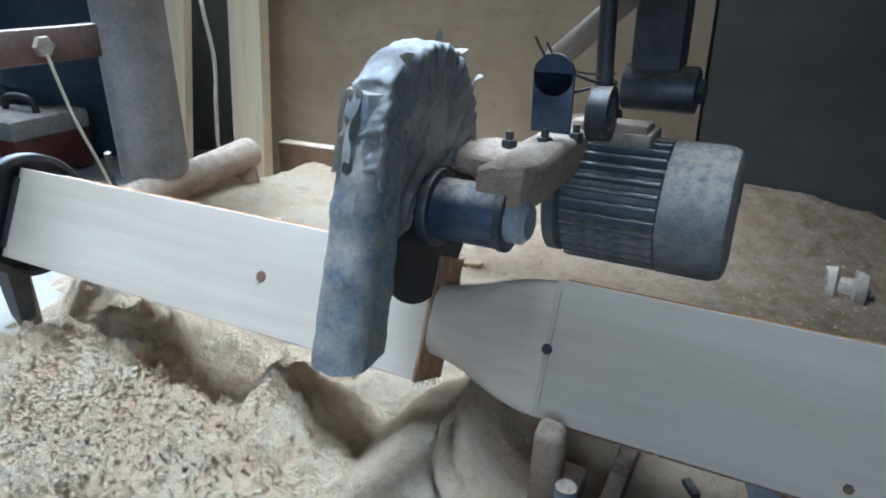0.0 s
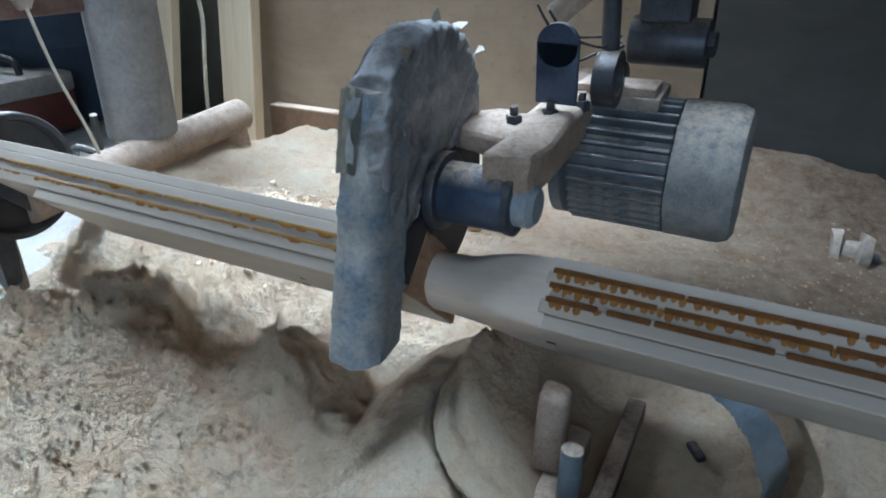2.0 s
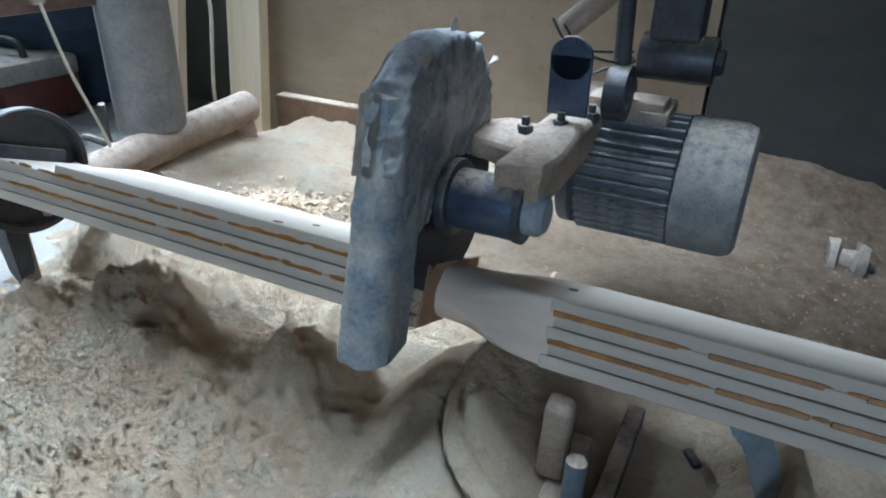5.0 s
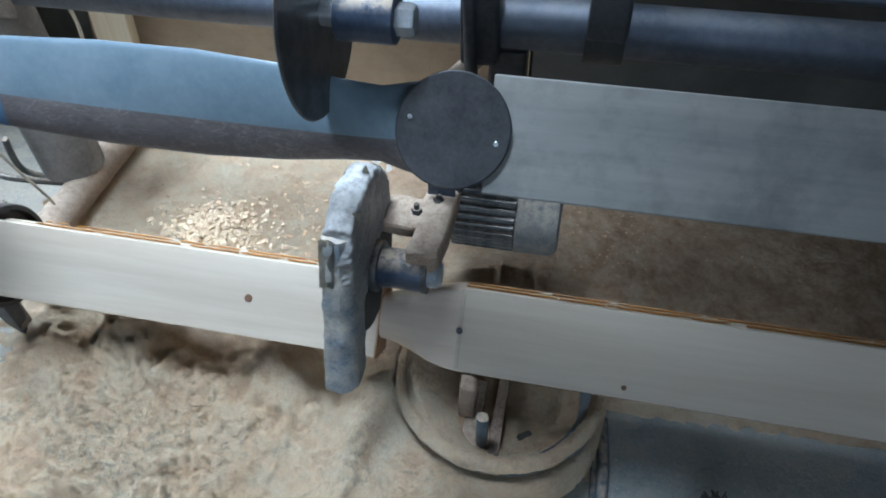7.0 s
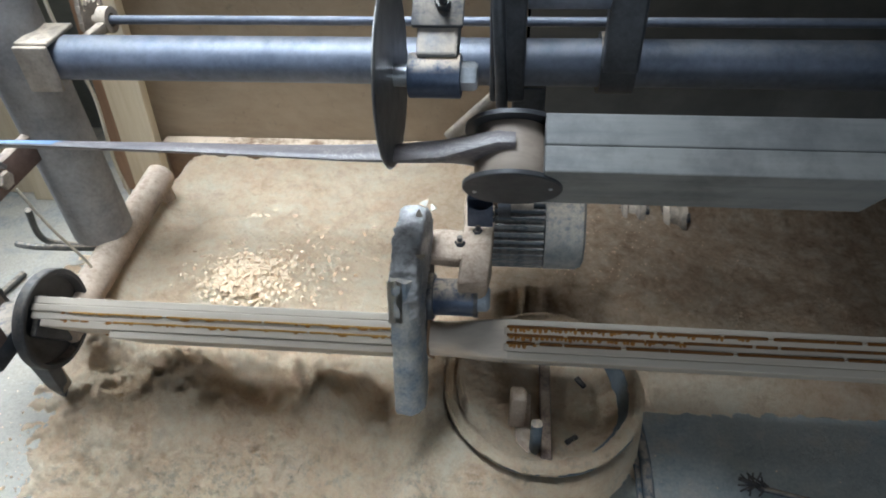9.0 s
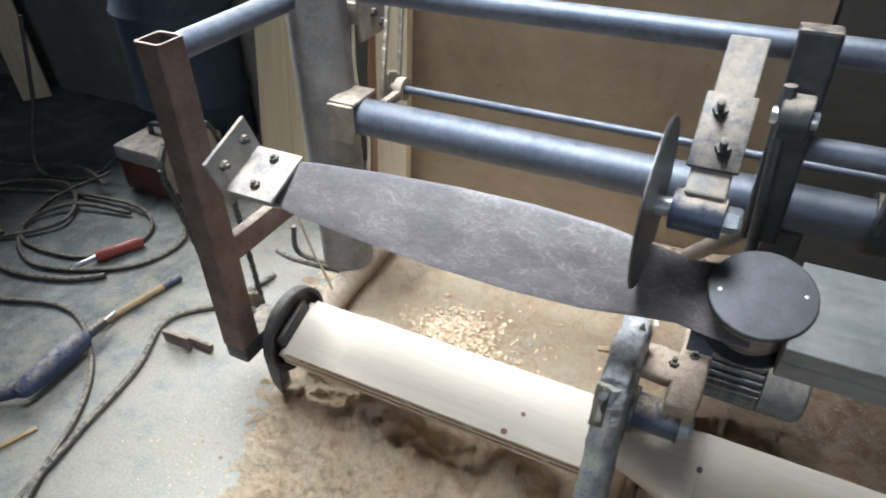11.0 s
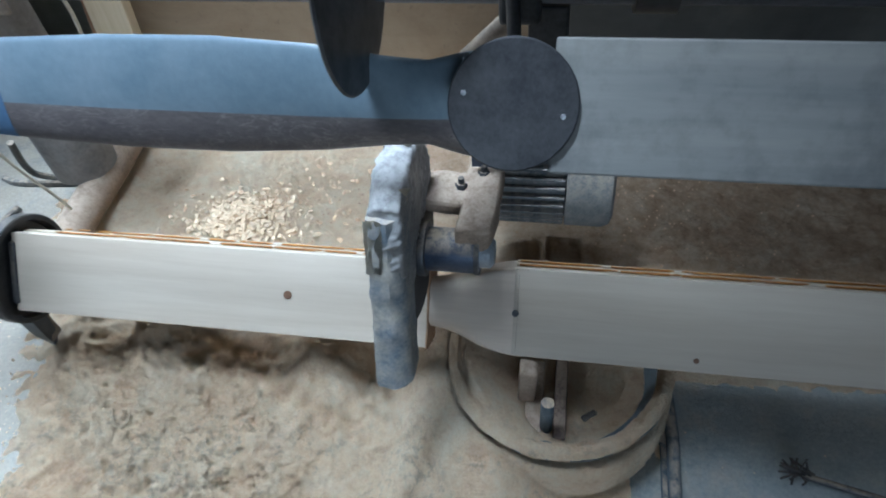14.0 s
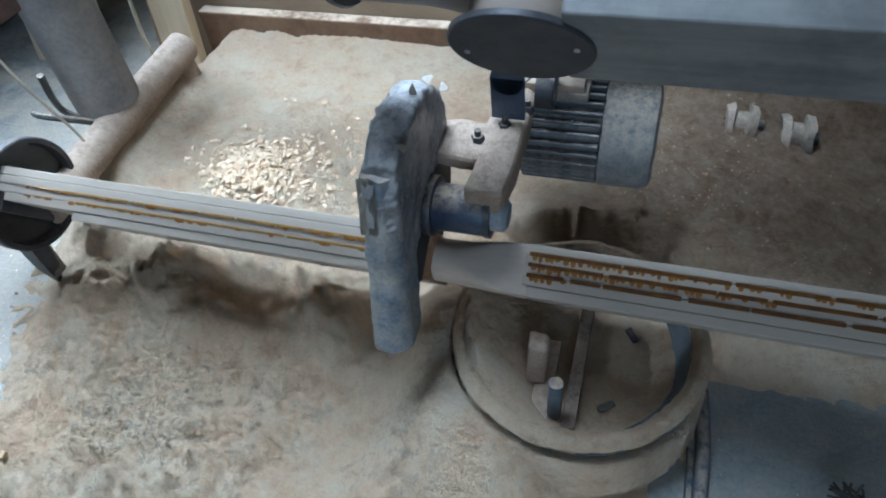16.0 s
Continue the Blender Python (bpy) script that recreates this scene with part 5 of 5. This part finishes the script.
def drill():
    t = thing("power_drill", "dark blue corded power drill lying on the floor", "power tool", pose(-1.42, 0.5, 0))
    part("body", lathe([(0, 0.012), (0.01, 0.021), (0.06, 0.028), (0.13, 0.030), (0.17, 0.025), (0.19, 0.019), (0.20, 0.013)], (-1.415, 0.40, 0.040), (-1.44, 0.62, 0.034), 24), BLUEP, t, "dark blue tool body")
    part("chuck", rod((-1.438, 0.600, 0.034), (-1.443, 0.650, 0.033), 0.013, 16), DARK, t)
    part("bit", rod((-1.443, 0.650, 0.033), (-1.448, 0.69, 0.031), 0.004, 10), BRIGHT, t)
    part("handle", sweep([(-1.42, 0.43, 0.035), (-1.46, 0.39, 0.03), (-1.52, 0.35, 0.026)], 0.018, 12), BLUEP, t)
    part("cord", sweep([(-1.52, 0.35, 0.026), (-1.57, 0.33, 0.01), (-1.7, 0.34, 0.008), (-1.9, 0.40, 0.008)], 0.005, 8), CABLE, t)
    s = thing("wooden_stick", "short wooden stick with a blue painted tip on the floor", "stick", pose(-1.43, 0.7, 0))
    part("shaft", rod((-1.47, 0.655, 0.012), (-1.435, 0.83, 0.012), 0.009, 12), STICKWOOD, s)
    part("tip", rod((-1.435, 0.83, 0.012), (-1.425, 0.88, 0.012), 0.0105, 12), BLUEP, s, "blue painted tip")
    h = thing("electrode_holder", "red-handled welding electrode holder lying on the floor", "electrode holder", pose(-1.67, 0.9, 0))
    part("handle", lathe([(0, 0.012), (0.02, 0.017), (0.06, 0.015), (0.12, 0.018), (0.13, 0.014)], (-1.64, 0.955, 0.018), (-1.70, 0.84, 0.018), 16), REDP, h)
    part("jaw", rod((-1.70, 0.84, 0.018), (-1.73, 0.775, 0.012), 0.008, 10), BRIGHT, h)


drill()


def floor_bits():
    g = thing("ground_clamp", "rusty spring ground clamp lying in the sawdust", "clamp", pose(-1.2, 0.72, 0))
    part("jaw", rough_up(box(-1.25, -1.15, 0.70, 0.712, 0.004, 0.03, 0.003), 0.004, 40), RUST, g)
    part("lever", rough_up(box(-1.24, -1.16, 0.73, 0.74, 0.01, 0.05, 0.003, m=Matrix.Translation((0, 0.01, 0)) @ Matrix.Rotation(0.05, 4, "Z")), 0.003, 40), RUST, g)
    b = thing("wire_brush", "dark bristled brush lying on the concrete floor", "brush", pose(0.36, 0.58, 0))
    part("rod", rod((0.34, 0.583, 0.01), (0.62, 0.52, 0.012), 0.005, 10), DARK, b)
    rnd = random.Random(8)
    for _ in range(26):
        a = rnd.uniform(0, 6.28)
        part("bristle", rod((0.335 + rnd.uniform(-0.012, 0.02), 0.585, 0.012), (0.325 + 0.020 * math.cos(a), 0.587 + 0.020 * math.sin(a), rnd.uniform(0.004, 0.03)), 0.0016, 5), BLACK, b)
    for x in (0.16, 0.25):
        c = thing("pipe_lug", "rough dust-covered steel lug half buried in sawdust", "steel lug", pose(x, 1.18, 0.08), "steel lugs")
        z = max(0.03, dust_height(x, 1.18)) - 0.042
        bm = lathe([(0, 0.014), (0, 0.034), (0.012, 0.036), (0.016, 0.022), (0.034, 0.022), (0.038, 0.036), (0.05, 0.034), (0.05, 0.014), (0, 0.014)], (x, 1.18, z + 0.03), (x + 1, 1.16, z + 0.03), 24, close=False)
        part("spool", rough_up(bm, 0.006, 36), DUSTY, c)
        part("pin", rod((x - 0.012, 1.18, z + 0.03), (x + 0.062, 1.178, z + 0.03), 0.012, 12), DARK, c)
    for x, y, L, a in ((-0.78, 0.36, 0.05, 0.4), (-1.35, 0.33, 0.09, 1.2), (-0.30, 0.98, 0.03, 0.2)):
        w = thing("wood_offcut", "small dark sliver of wood lying in sawdust", "offcut", pose(x, y, 0), "wood slivers")
        z = max(0, dust_height(x, y))
        part("sliver", rough_up(box(-L / 2, L / 2, -0.006, 0.006, 0, 0.008, 0.002, m=Matrix.Translation((x, y, z)) @ Matrix.Rotation(a, 4, "Z")), 0.002, 60), STICKWOOD, w)
    s = thing("bearing_spike", "dark pointed steel bracket below the spindle bearing", "bracket", pose(-0.91, 0.68, 0.0))
    part("blade", loft([[Vector((-0.92 + dx * w, 0.678 + dy * w, z)) for dx, dy in ((-1, -1), (1, -1), (1, 1), (-1, 1))] for z, w in ((0.135, 0.016), (0.08, 0.014), (0.045, 0.012), (0.005, 0.003))]), DARK, s)


floor_bits()
flakes("shavings", 700, -0.59, 0.885, 0.055, 0.04, 0.003, 0.0085, SHAVING, "pale orange shavings strewn on the flat sawdust", 1, True)
flakes("crumbs", 200, -0.48, 0.97, 0.12, 0.07, 0.002, 0.005, CHIP, "small brown crumbs on the sawdust", 2)
flakes("coarse_crumbs", 7000, -0.60, 0.55, 0.13, 0.085, 0.001, 0.0038, SAWDUST, "coarse pale crumbs on the sawdust heap", 3, True)
flakes("fine_crumbs", 3000, -0.45, 0.50, 0.26, 0.17, 0.0008, 0.0024, SAWDUST, "fine pale crumbs scattered over the sawdust", 5, True)
flakes("brown_crumbs", 500, 0.0, 1.0, 0.18, 0.11, 0.001, 0.003, CHIP, "brown crumbs in the darker sawdust by the wall", 6, True)

# ---- motions ----
TURN_T, TURN_0 = 6.783, 26.0
SWING = [-0.9, 1.6, 4.7, 6.1, 5.8, 3.2, -0.7, -1.5, 1.0, 3.6, 3.4, 0.4, -0.1, -1.3, -0.8, 3.4, 4.6, 5.0, 3.4, 0.2, -1.5, 0.2, 1.8, 4.4, 3.3, 2.0, -1.5, -2.5, -3.9, -0.8, 0.6, 2.6, 3.6]


def motions():
    """Both workpieces turn together, a little slower in the last cuts; the follower rides the master and swings the cutter."""
    def turned(t):
        return TURN_0 + 360 * t / TURN_T - 11 * sm(t, 10.5, 13.5)
    for ob, y, z in ((BLANK, AXIS_Y, AXIS_Z), (MASTER, TPL_Y, TPL_Z)):
        walk(ob, [(k / 2, pose(0, y, z, -turned(k / 2))) for k in range(33)])
    walk(CUTTER, [(k / 2, pose(0, HINGE_Y, HINGE_Z, a)) for k, a in enumerate(SWING)])
    walk(FOLLOWER, [(k / 2, pose(0, FOL_Y, FOL_Z + 0.006 - 0.0036 * a)) for k, a in enumerate(SWING)])


motions()
